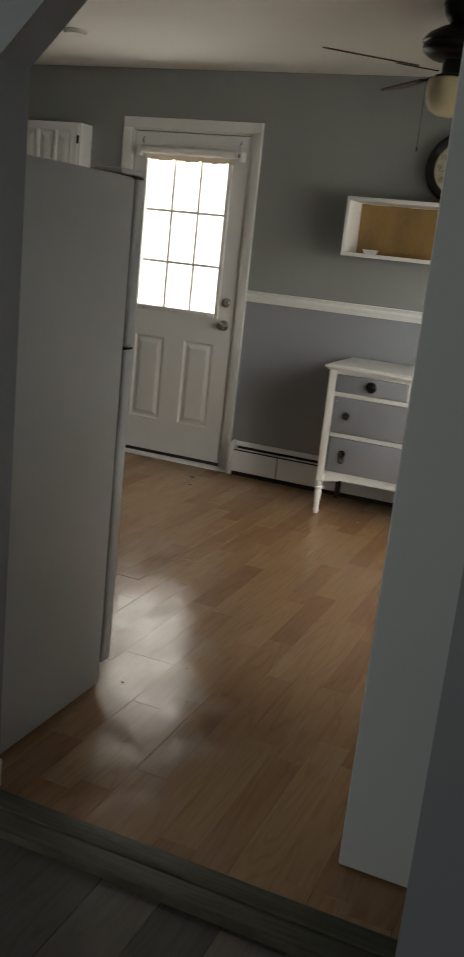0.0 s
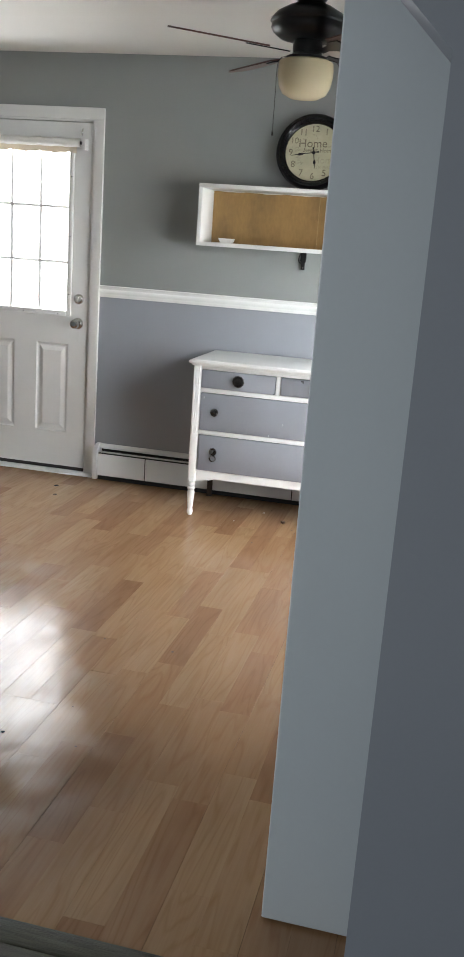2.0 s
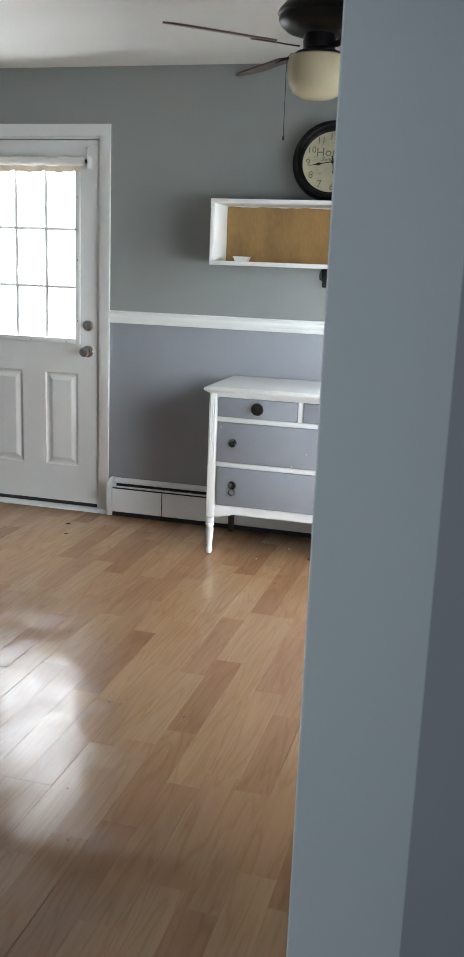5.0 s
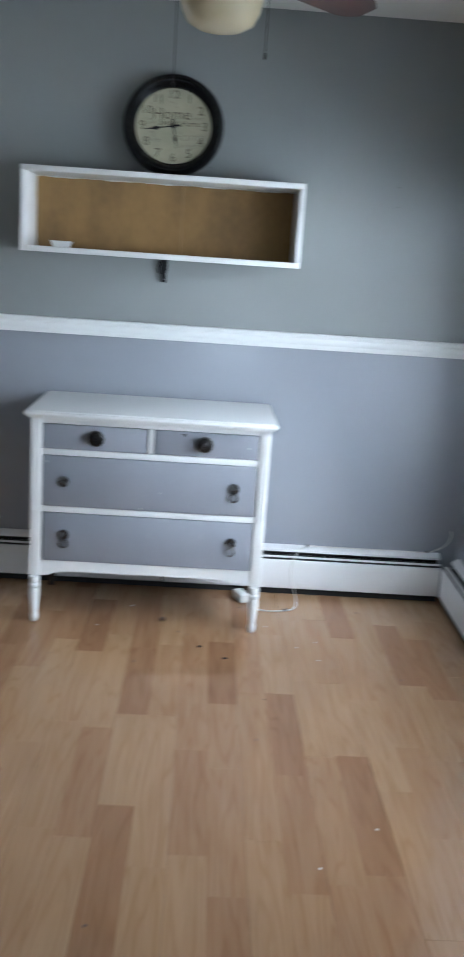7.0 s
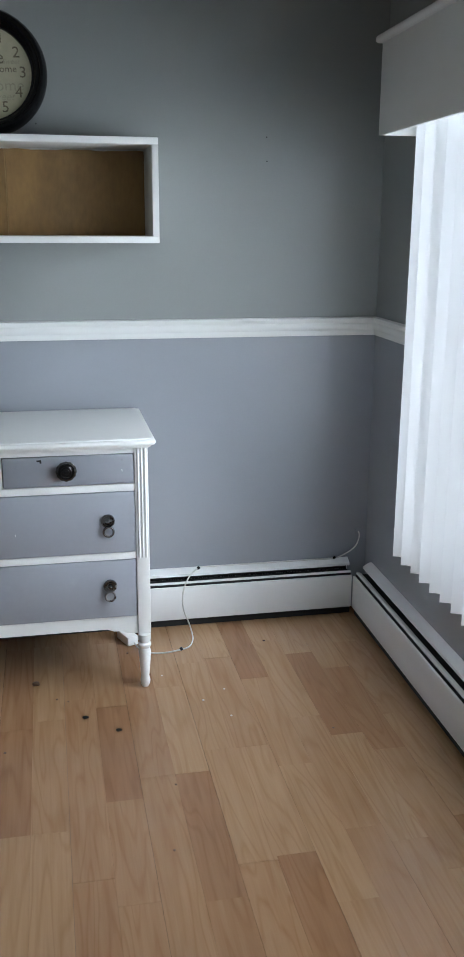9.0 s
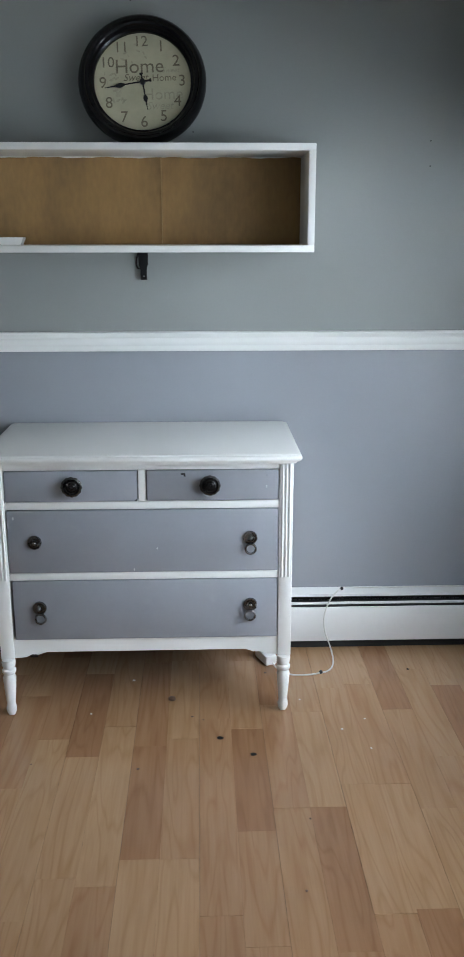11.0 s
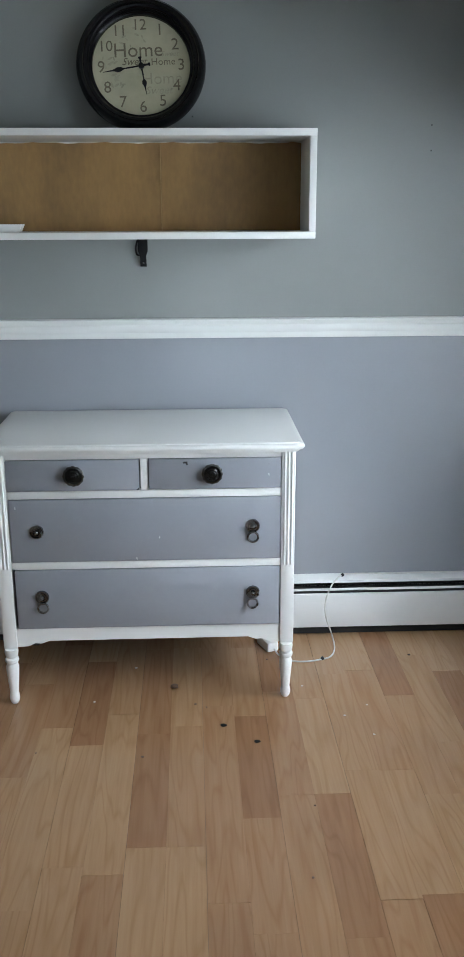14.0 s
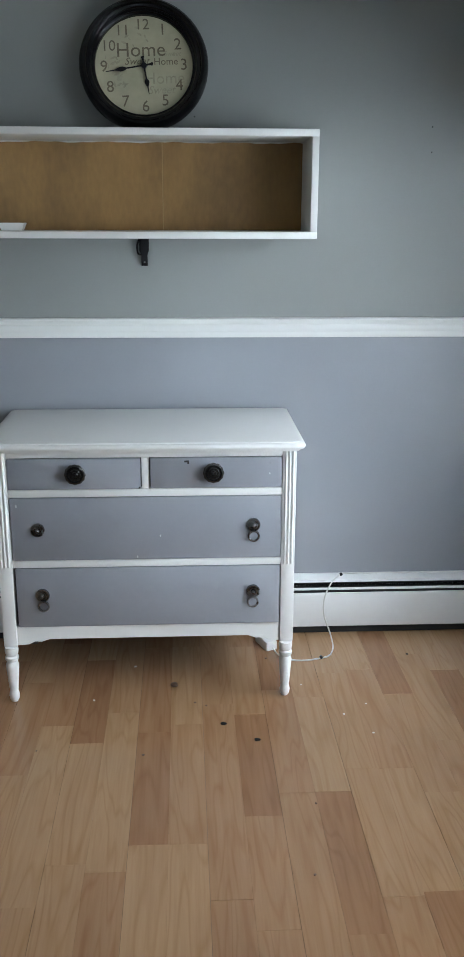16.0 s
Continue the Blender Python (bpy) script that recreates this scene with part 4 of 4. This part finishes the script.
drawers = (("small", IX0 + 0.002, -0.856, 0.6985, 0.792), ("small", -0.827, IX1 - 0.003, 0.6995, 0.792), ("wide", IX0 + 0.004, IX1 - 0.002, 0.474, 0.671), ("wide", IX0 + 0.008, IX1 - 0.003, 0.2545, 0.4465))
fronts = []
for kind, a, b, z0, z1 in drawers:
    fronts.append(part("drawer", box(a, b, YD, BY + 0.029, z0, z1, 0.0022), DRAWER_GREY, dresser, "grey painted drawer front"))
YP = YD - 0.0002
dark_knob(fronts[0], -1.047, 0.750, YP)
dark_knob(fronts[1], -0.639, 0.751, YP)
ring_pull(fronts[2], -1.168, 0.573, YP, False)
ring_pull(fronts[2], -0.518, 0.581, YP, True, 0.001)
ring_pull(fronts[3], -1.164, 0.361, YP, True, 0.003)
ring_pull(fronts[3], -0.517, 0.364, YP, True, -0.001)
part("keyhole", prism([(-0.726, 0.784), (-0.712, 0.785), (-0.711, 0.774), (-0.716, 0.774), (-0.717, 0.779), (-0.725, 0.779)], "y", YD - 0.0006, YD + 0.001), SHADOW_GAP, fronts[1], "black keyhole nick", False)

# small black triangle over the drawer's lower right corner
part("chip", prism([(-0.857, 0.6995), (-0.857, 0.707), (-0.864, 0.7005), (-0.866, 0.6995)], "y", YD - 0.0006, YD + 0.001), SHADOW_GAP, fronts[0], "small black mark at the drawer corner", False)
for k, (x, z, drawer) in enumerate(((-1.236, 0.655, 2), (-1.228, 0.648, 2), (-1.219, 0.659, 2), (-0.87, 0.482, 2), (-0.83, 0.479, 2), (-0.80, 0.55, 2), (-0.47, 0.775, 1), (-0.47, 0.742, 1), (-1.19, 0.262, 3))):
    rng = random.Random(40 + k)
    o = [(x + rng.uniform(0.0012, 0.004) * math.cos(a), z + rng.uniform(0.002, 0.007) * math.sin(a)) for a in (0, 1.1, 2.3, 3.2, 4.4, 5.4)]
    part("paint_chip", prism(o, "y", YD - 0.0004, YD + 0.001), GREY_PALE if k % 2 else DRAWER_GREY, fronts[drawer], "", False)

# ---- wall shelf with what stands on it ----
SX0, SX1, SY, SZ0, SZ1, ST = -1.396, -0.310, 5.252, 1.415, 1.733, 0.021
shelf = thing("box_shelf", (SX0 + SX1) / 2, YB, SZ0, "white open box shelf with brown back panel on wall", "shelf")
part("top_board", box(SX0, SX1, SY, YB - 0.001, SZ1 - ST, SZ1, 0.002), WHITE, shelf)
part("bottom_board", box(SX0, SX1, SY, YB - 0.001, SZ0, SZ0 + ST, 0.002), WHITE, shelf)
part("side_board", box(SX0, SX0 + ST, SY + 0.001, YB - 0.001, SZ0 + ST, SZ1 - ST, 0.001), WHITE, shelf)
part("side_board", box(SX1 - ST, SX1, SY + 0.001, YB - 0.001, SZ0 + ST, SZ1 - ST, 0.001), WHITE, shelf)
bm = bmesh.new()
n = 40
xs = [SX0 + ST + (SX1 - SX0 - 2 * ST) * i / n for i in range(n + 1)]
lower = [bm.verts.new((x, YB - 0.014 - 0.002 * math.sin(x * 9), SZ0 + ST + 0.0005)) for x in xs]
upper = [bm.verts.new((x, YB - 0.014 - 0.002 * math.sin(x * 9 + 1), SZ1 - ST - 0.004 + 0.0016 * math.sin(x * 31) + 0.0012 * math.sin(x * 83))) for x in xs]
for i in range(n):
    bm.faces.new((lower[i], lower[i + 1], upper[i + 1], upper[i]))
g = bmesh.ops.extrude_face_region(bm, geom=bm.faces[:])
bmesh.ops.translate(bm, vec=(0, 0.007, 0), verts=[v for v in g["geom"] if isinstance(v, bmesh.types.BMVert)])
part("back_panel", bm, BURLAP, shelf, "brown stained fibreboard back")
part("seam", box(-0.7865, -0.7835, YB - 0.0168, YB - 0.0145, SZ0 + ST + 0.001, SZ1 - ST - 0.006, 0.0006), SEAM, shelf)
part("backing", box(SX0 + ST, SX1 - ST, YB - 0.0055, YB - 0.001, SZ0 + ST, SZ1 - ST), WHITE, shelf)

dish = bmesh.new()
dx, dy, dz = -1.247, 5.325, SZ0 + ST
lv = [(0.030, 0.022, 0), (0.040, 0.030, 0.024), (0.0375, 0.0275, 0.024), (0.028, 0.020, 0.004)]
rows = [[dish.verts.new((dx + sx * a, dy + sy * b, dz + h)) for sx, sy in ((-1, -1), (1, -1), (1, 1), (-1, 1))] for a, b, h in lv]
for p, q in zip(rows, rows[1:]):
    for i in range(4):
        dish.faces.new((p[i], p[(i + 1) % 4], q[(i + 1) % 4], q[i]))
dish.faces.new(rows[0])
dish.faces.new(rows[-1])
bmesh.ops.bevel(dish, geom=dish.edges[:], offset=0.0012, segments=2, affect="EDGES")
single("dish", dish, CERAMIC, "small white square ceramic dish on the shelf", "dish")

# iron catch that hangs below the shelf
catch = thing("iron_latch", -0.849, YB, 1.325, "small black iron latch hanging below the shelf", "latch")
part("plate", box(-0.858, -0.838, YB - 0.006, YB, 1.362, 1.420, 0.002), BLACK_METAL, catch)
part("tongue", prism([(-0.866, 1.415), (-0.834, 1.415), (-0.834, 1.372), (-0.841, 1.357), (-0.838, 1.322), (-0.860, 1.322), (-0.859, 1.357), (-0.866, 1.37)], "y", YB - 0.014, YB - 0.007, 0.0012), BLACK_METAL, catch)
part("loop", tube([(-0.866, YB - 0.012, 1.41), (-0.873, YB - 0.02, 1.385), (-0.870, YB - 0.02, 1.362), (-0.858, YB - 0.014, 1.358)], 0.003, 6), BLACK_METAL, catch)
part("screw", lathe([(0.003, 0), (0.003, 0.0015), (0, 0.002)], Matrix.Translation((-0.849, YB - 0.0142, 1.334)) @ FACING, 8), NICKEL, catch)

# clock leaning on the wall
CR = 0.199
LEAN_BACK = 12.5
base = Vector((-0.836, 5.408, SZ1))
clock = thing("wall_clock", *base, "round black-rimmed clock with cream dial leaning on the wall", "clock")
mc = Matrix.Translation(base) @ pose(0, 0, 0, -LEAN_BACK, 0, 0) @ Matrix.Translation((0, 0, CR)) @ pose(0, 0, 0, 0, CLOCK_ROLL, 0) @ FACING
part("rim", lathe([(0.150, 0.004), (0.151, 0.014), (0.156, 0.017), (0.160, 0.020), (0.163, 0.030), (0.168, 0.034), (0.174, 0.036), (0.178, 0.044), (0.186, 0.044), (0.194, 0.034), (0.199, 0.018), (0.199, 0.002), (0.192, -0.006), (0.150, -0.006)], mc, 72, True), BLACK_RIM, clock)
dial = part("dial", lathe([(0, 0.0), (0.1505, 0.0), (0.1505, 0.004), (0, 0.004)], mc, 60), CLOCK_FACE, clock, "aged cream dial with printed numerals")
for h in range(1, 13):
    a = radians(30 * h)
    size = 0.049 if h < 10 else 0.046
    part("numeral", writing(str(h), size, mc @ Matrix.Translation((0.1235 * math.sin(a), 0.1235 * math.cos(a), 0.0044))), INK, dial, "", False)
part("word", writing("Home", 0.061, mc @ Matrix.Translation((-0.008, 0.047, 0.0044))), INK, dial, "printed word", False)
part("word", writing("Home", 0.030, mc @ Matrix.Translation((0.068, 0.011, 0.0044))), INK, dial, "printed word", False)
part("word", writing("Sweet", 0.031, mc @ Matrix.Translation((-0.022, 0.014, 0.0044)), shear=0.35), INK, dial, "printed word", False)
part("word", writing("Sweet", 0.022, mc @ Matrix.Translation((0.088, 0.034, 0.0044)), shear=0.35), INK_FAINT, dial, "printed word", False)
part("word", writing("Home", 0.05, mc @ Matrix.Translation((0.062, -0.040, 0.0042))), INK_FAINT, dial, "faint printed word", False)
part("word", writing("Sweet", 0.034, mc @ Matrix.Translation((0.05, -0.075, 0.0042)), shear=0.3), INK_FAINT, dial, "faint printed word", False)


def leaf_print(cx, cy, size, count, seed):
    """A pale printed sprig on the dial."""
    rng = random.Random(seed)
    bm = bmesh.new()
    for _ in range(count):
        a, r = rng.uniform(0, 6.28), size * rng.uniform(0.2, 1)
        px, py, s, b = cx + r * math.cos(a), cy + 0.6 * r * math.sin(a), rng.uniform(0.005, 0.010), rng.uniform(0, 6.28)
        ring_v = []
        for k in range(8):
            t = 2 * math.pi * k / 8
            u, v = s * math.cos(t), 0.4 * s * math.sin(t)
            ring_v.append(bm.verts.new((px + u * math.cos(b) - v * math.sin(b), py + u * math.sin(b) + v * math.cos(b), 0.00425 + rng.random() * 0.0002)))
        bm.faces.new(ring_v)
    bmesh.ops.transform(bm, matrix=mc, verts=bm.verts)
    return bm


part("sprig", leaf_print(-0.075, -0.045, 0.045, 14, 3), INK_FAINT, dial, "faint printed sprig", False)["kind"] = "stuff"
part("sprig", leaf_print(-0.03, 0.088, 0.05, 8, 5), INK_FAINT, dial, "faint printed sprig", False)["kind"] = "stuff"
part("sprig", leaf_print(-0.09, 0.02, 0.035, 7, 7), INK_FAINT, dial, "faint printed sprig", False)["kind"] = "stuff"


def pointer(angle, length, tail, z):
    o = [(-0.0025, 0), (-0.002, length * 0.45), (-0.007, length * 0.55), (-0.007, length * 0.62), (-0.0022, length * 0.74), (-0.0008, length), (0.0008, length), (0.0022, length * 0.74), (0.007, length * 0.62), (0.007, length * 0.55), (0.002, length * 0.45), (0.0025, 0), (0.003, -tail * 0.75), (0.0055, -tail * 0.85), (0.0045, -tail), (-0.0045, -tail), (-0.0055, -tail * 0.85), (-0.003, -tail * 0.75)]
    bm = prism(o, "z", z, z + 0.001)
    bmesh.ops.transform(bm, matrix=mc @ pose(0, 0, 0, 0, 0, -angle), verts=bm.verts)
    return bm


part("minute_pointer", pointer(262, 0.120, 0.028, 0.009), BLACK_METAL, clock)
part("hour_pointer", pointer(172, 0.088, 0.028, 0.0075), BLACK_METAL, clock)
part("hub", lathe([(0.009, 0.004), (0.009, 0.0105), (0.006, 0.012), (0, 0.0125)], mc, 16), BLACK_METAL, clock)

# ---- cord, plug block, crumbs ----
cord = thing("white_cord", -0.16, 5.46, 0, "thin white cable running along the heater to the floor", "cable")
part("cable", tube([(0.484, YB - 0.004, 0.318), (0.487, YB - 0.012, 0.300), (0.470, YB - 0.02, 0.262), (0.43, YB - 0.022, 0.234), (0.38, YB - 0.018, 0.2155), (0.30, YB - 0.012, 0.2142), (0.1, YB - 0.014, 0.2145), (-0.05, YB - 0.012, 0.2142), (-0.13, YB - 0.02, 0.2175), (-0.162, YB - 0.045, 0.222), (-0.20, YB - 0.085, 0.205), (-0.225, YB - 0.1, 0.15), (-0.225, YB - 0.11, 0.09), (-0.205, YB - 0.135, 0.03), (-0.203, YB - 0.19, 0.004), (-0.225, YB - 0.25, 0.0035), (-0.262, YB - 0.272, 0.0035), (-0.32, YB - 0.285, 0.0035), (-0.37, YB - 0.275, 0.0035), (-0.405, YB - 0.245, 0.008), (-0.421, YB - 0.216, 0.02)], 0.0027, 8), CORD, cord)
for x, y, z, r in ((-0.158, YB - 0.044, 0.221, 0.006), (-0.258, YB - 0.270, 0.004, 0.0065), (0.385, YB - 0.019, 0.217, 0.005)):
    part("clip", lathe([(r * 0.7, -0.005), (r, -0.002), (r, 0.004), (r * 0.6, 0.006)], Matrix.Translation((x, y, z + 0.002)) @ pose(0, 0, 0, 0, 70, 30), 10), BLACK_METAL, cord, "black cable clip")
part("wall_plate", box(0.472, 0.498, YB - 0.006, YB, 0.305, 0.332, 0.003), GREY_LOWER, cord)
strip = box(-0.046, 0.046, -0.022, 0.022, 0, 0.036, 0.006)
bmesh.ops.transform(strip, matrix=pose(-0.440, 5.34, 0.0005, 0, 0, 112), verts=strip.verts)
strip_ob = single("power_strip", strip, WHITE, "white plastic socket block lying under the dresser", "power strip")
hole = lathe([(0.006, 0), (0.006, 0.002), (0, 0.002)], Matrix.Translation((-0.4235, 5.294, 0.019)) @ pose(0, 0, 28, 0, 0, 0) @ FACING, 10)
part("cord_inlet", hole, SHADOW_GAP, strip_ob)


def crumb(x, y, size, mat, label, flat, seed, z=0.0006):
    rng = random.Random(seed)
    bm = bmesh.new()
    bmesh.ops.create_icosphere(bm, subdivisions=2, radius=1)
    for v in bm.verts:
        v.co *= 1 + rng.uniform(-0.18, 0.18)
        v.co.x *= size * (1 if flat < 0.5 else 1.25)
        v.co.y *= size
        v.co.z *= size * flat
    bmesh.ops.translate(bm, vec=(x, y, z + size * flat), verts=bm.verts)
    single("crumb", bm, mat, label, "debris", "crumbs on the floor")


DARK, BROWN, PALE = (DEBRIS_DARK, "small flat black spot on the laminate floor"), (DEBRIS_BROWN, "small brown crumb on the laminate floor"), (DEBRIS_PALE, "tiny pale paint chip on the floor")
SPOTS = ((-0.615, 4.822, 0.0095, DARK, 0.1), (-0.520, 4.730, 0.0095, DARK, 0.1), (-0.767, 5.058, 0.010, BROWN, 0.7), (-0.852, 4.665, 0.0045, BROWN, 0.3), (-0.846, 3.321, 0.0055, BROWN, 0.3), (-1.11, 3.334, 0.004, BROWN, 0.3), (-2.136, 5.186, 0.014, DARK, 0.15), (-2.067, 5.014, 0.011, DARK, 0.15), (-0.70, 4.95, 0.004, BROWN, 0.4), (-0.665, 4.93, 0.003, BROWN, 0.4), (-1.02, 4.98, 0.004, PALE, 0.3), (-0.24, 4.86, 0.004, PALE, 0.3), (-0.17, 4.75, 0.0035, PALE, 0.3), (-0.16, 4.92, 0.003, PALE, 0.3), (0.12, 4.62, 0.004, BROWN, 0.4), (-0.43, 4.15, 0.0035, BROWN, 0.4), (-0.39, 4.42, 0.003, DARK, 0.3), (-0.45, 5.24, 0.004, BROWN, 0.4), (0.05, 5.25, 0.005, DARK, 0.3), (-0.30, 3.55, 0.004, PALE, 0.3), (-0.13, 3.72, 0.004, PALE, 0.3), (-1.15, 2.62, 0.005, DARK, 0.2), (-1.02, 2.83, 0.003, DARK, 0.2), (-0.92, 2.62, 0.004, BROWN, 0.2), (-1.16, 4.7, 0.003, BROWN, 0.3), (-0.35, 5.05, 0.003, PALE, 0.3), (-0.9, 5.2, 0.005, PALE, 0.3))
for i, (x, y, s, (mat, label), flat) in enumerate(SPOTS):
    crumb(x, y, s, mat, label, flat, i)

# ---- floor pieces ----
STRIP, JOINT0 = 0.0975, -0.970
# end joints of the strips between door and window, by strip
JOINTS = {-3: (2.83, 4.584), -2: (2.83, 4.078, 4.835), -1: (4.735,), 0: (4.185, 4.902), 1: (4.277, 4.787), 2: (2.368, 4.276), 3: (2.53, 4.939), 4: (2.474, 4.376), 5: (2.636, 4.470), 6: (2.537, 3.963, 4.471), 7: (4.573, 5.126), 8: (4.085, 4.570), 9: (4.454, 4.978), 10: (5.252,)}


def strip_verts(w, length, ga=0.0002, gb=0.0002, g=0.0001, ch=0.00025, h=0.007):
    """A strip about its own lower corner: chamfered top, joint gap all round."""
    lo = [(ga, g, -h), (w - gb, g, -h), (w - gb, length - g, -h), (ga, length - g, -h)]
    mid = [(x, y, -ch) for x, y, _ in lo]
    top = [(ga + ch, g + ch, 0), (w - gb - ch, g + ch, 0), (w - gb - ch, length - g - ch, 0), (ga + ch, length - g - ch, 0)]
    v = lo + mid + top
    f = [(8, 9, 10, 11)]
    for i in range(4):
        j = (i + 1) % 4
        f += [(i, j, 4 + j, 4 + i), (4 + i, 4 + j, 8 + j, 8 + i)]
    return v, f


LENGTHS = (0.46, 0.50, 0.52, 0.55, 0.58)
cache = {}


def ends(rng, y0, y1, lengths, known):
    """The joints along one row of strips, the known ones kept."""
    out = sorted(known) or [y0 - rng.uniform(0, lengths[-1])]
    while out[0] > y0:
        out.insert(0, out[0] - rng.choice(lengths))
    i = 0
    while out[i] < y1:
        if i + 1 == len(out) or out[i + 1] - out[i] > 1.6 * lengths[-1]:
            out.insert(i + 1, out[i] + rng.choice(lengths))
        i += 1
    return out


def lay(parent, mat, x0, x1, y0, y1, first, width, lengths, near, z=0.0, far_mat=None, seed=11, known=None):
    rng = random.Random(seed)
    verts, faces = [], []
    k = math.floor((x0 - first) / width)
    lean = 0.0
    while first + k * width < x1:
        xa, xb = max(x0, first + k * width), min(x1, first + (k + 1) * width)
        row = ends(rng, y0, y1, lengths, (known or {}).get(k, ()))
        if k % 2:
            lean = rng.gauss(0, 0.22)
        for a, b in zip(row, row[1:]):
            ya, yb = max(y0, a), min(y1, b)
            if yb - ya < 0.01 or xb - xa < 0.006:
                continue
            size = (round(xb - xa, 4), round(yb - ya, 4))
            edge = (0.00035, 0.00004) if k % 2 else (0.00004, 0.00035)
            v, f = strip_verts(*size, *edge)
            dz = z + rng.uniform(-0.0002, 0.0)
            if near(0.5 * (xa + xb), 0.5 * (ya + yb)):
                key = (size, mat.name, edge)
                if key not in cache:
                    me = bpy.data.meshes.new("strip")
                    me.from_pydata(v, [], f)
                    me.materials.append(mat)
                    cache[key] = me
                ob = new("strip", cache[key])
                ob.parent = parent
                ob.location = (xa, ya, dz)
                ob.rotation_euler = (radians(rng.gauss(0, 0.05)), radians(0.5 * lean + rng.gauss(0, 0.03)), 0)
            else:
                n = len(verts)
                verts += [(p + xa, q + ya, c + dz) for p, q, c in v]
                faces += [tuple(n + i for i in q) for q in f]
        k += 1
    if verts:
        me = bpy.data.meshes.new("far_strips")
        me.from_pydata(verts, [], faces)
        me.materials.append(far_mat or mat)
        ob = new("far_strips", me)
        ob.parent = parent
        tagged(ob, kind="stuff")


lay(floor, PLANK, XL, XR + 0.14, 1.933, YB, JOINT0, STRIP, LENGTHS, lambda x, y: -2.2 < x < 0.5 and 2.0 < y, far_mat=PLANK_REST, known=JOINTS)
lay(floor_living, VINYL, LX0, LX1, LY, 1.80, 0.02, 0.15, (0.9, 1.2), lambda x, y: -2 < x < 1.2 and y > -0.6, z=-0.017, far_mat=VINYL, seed=5)
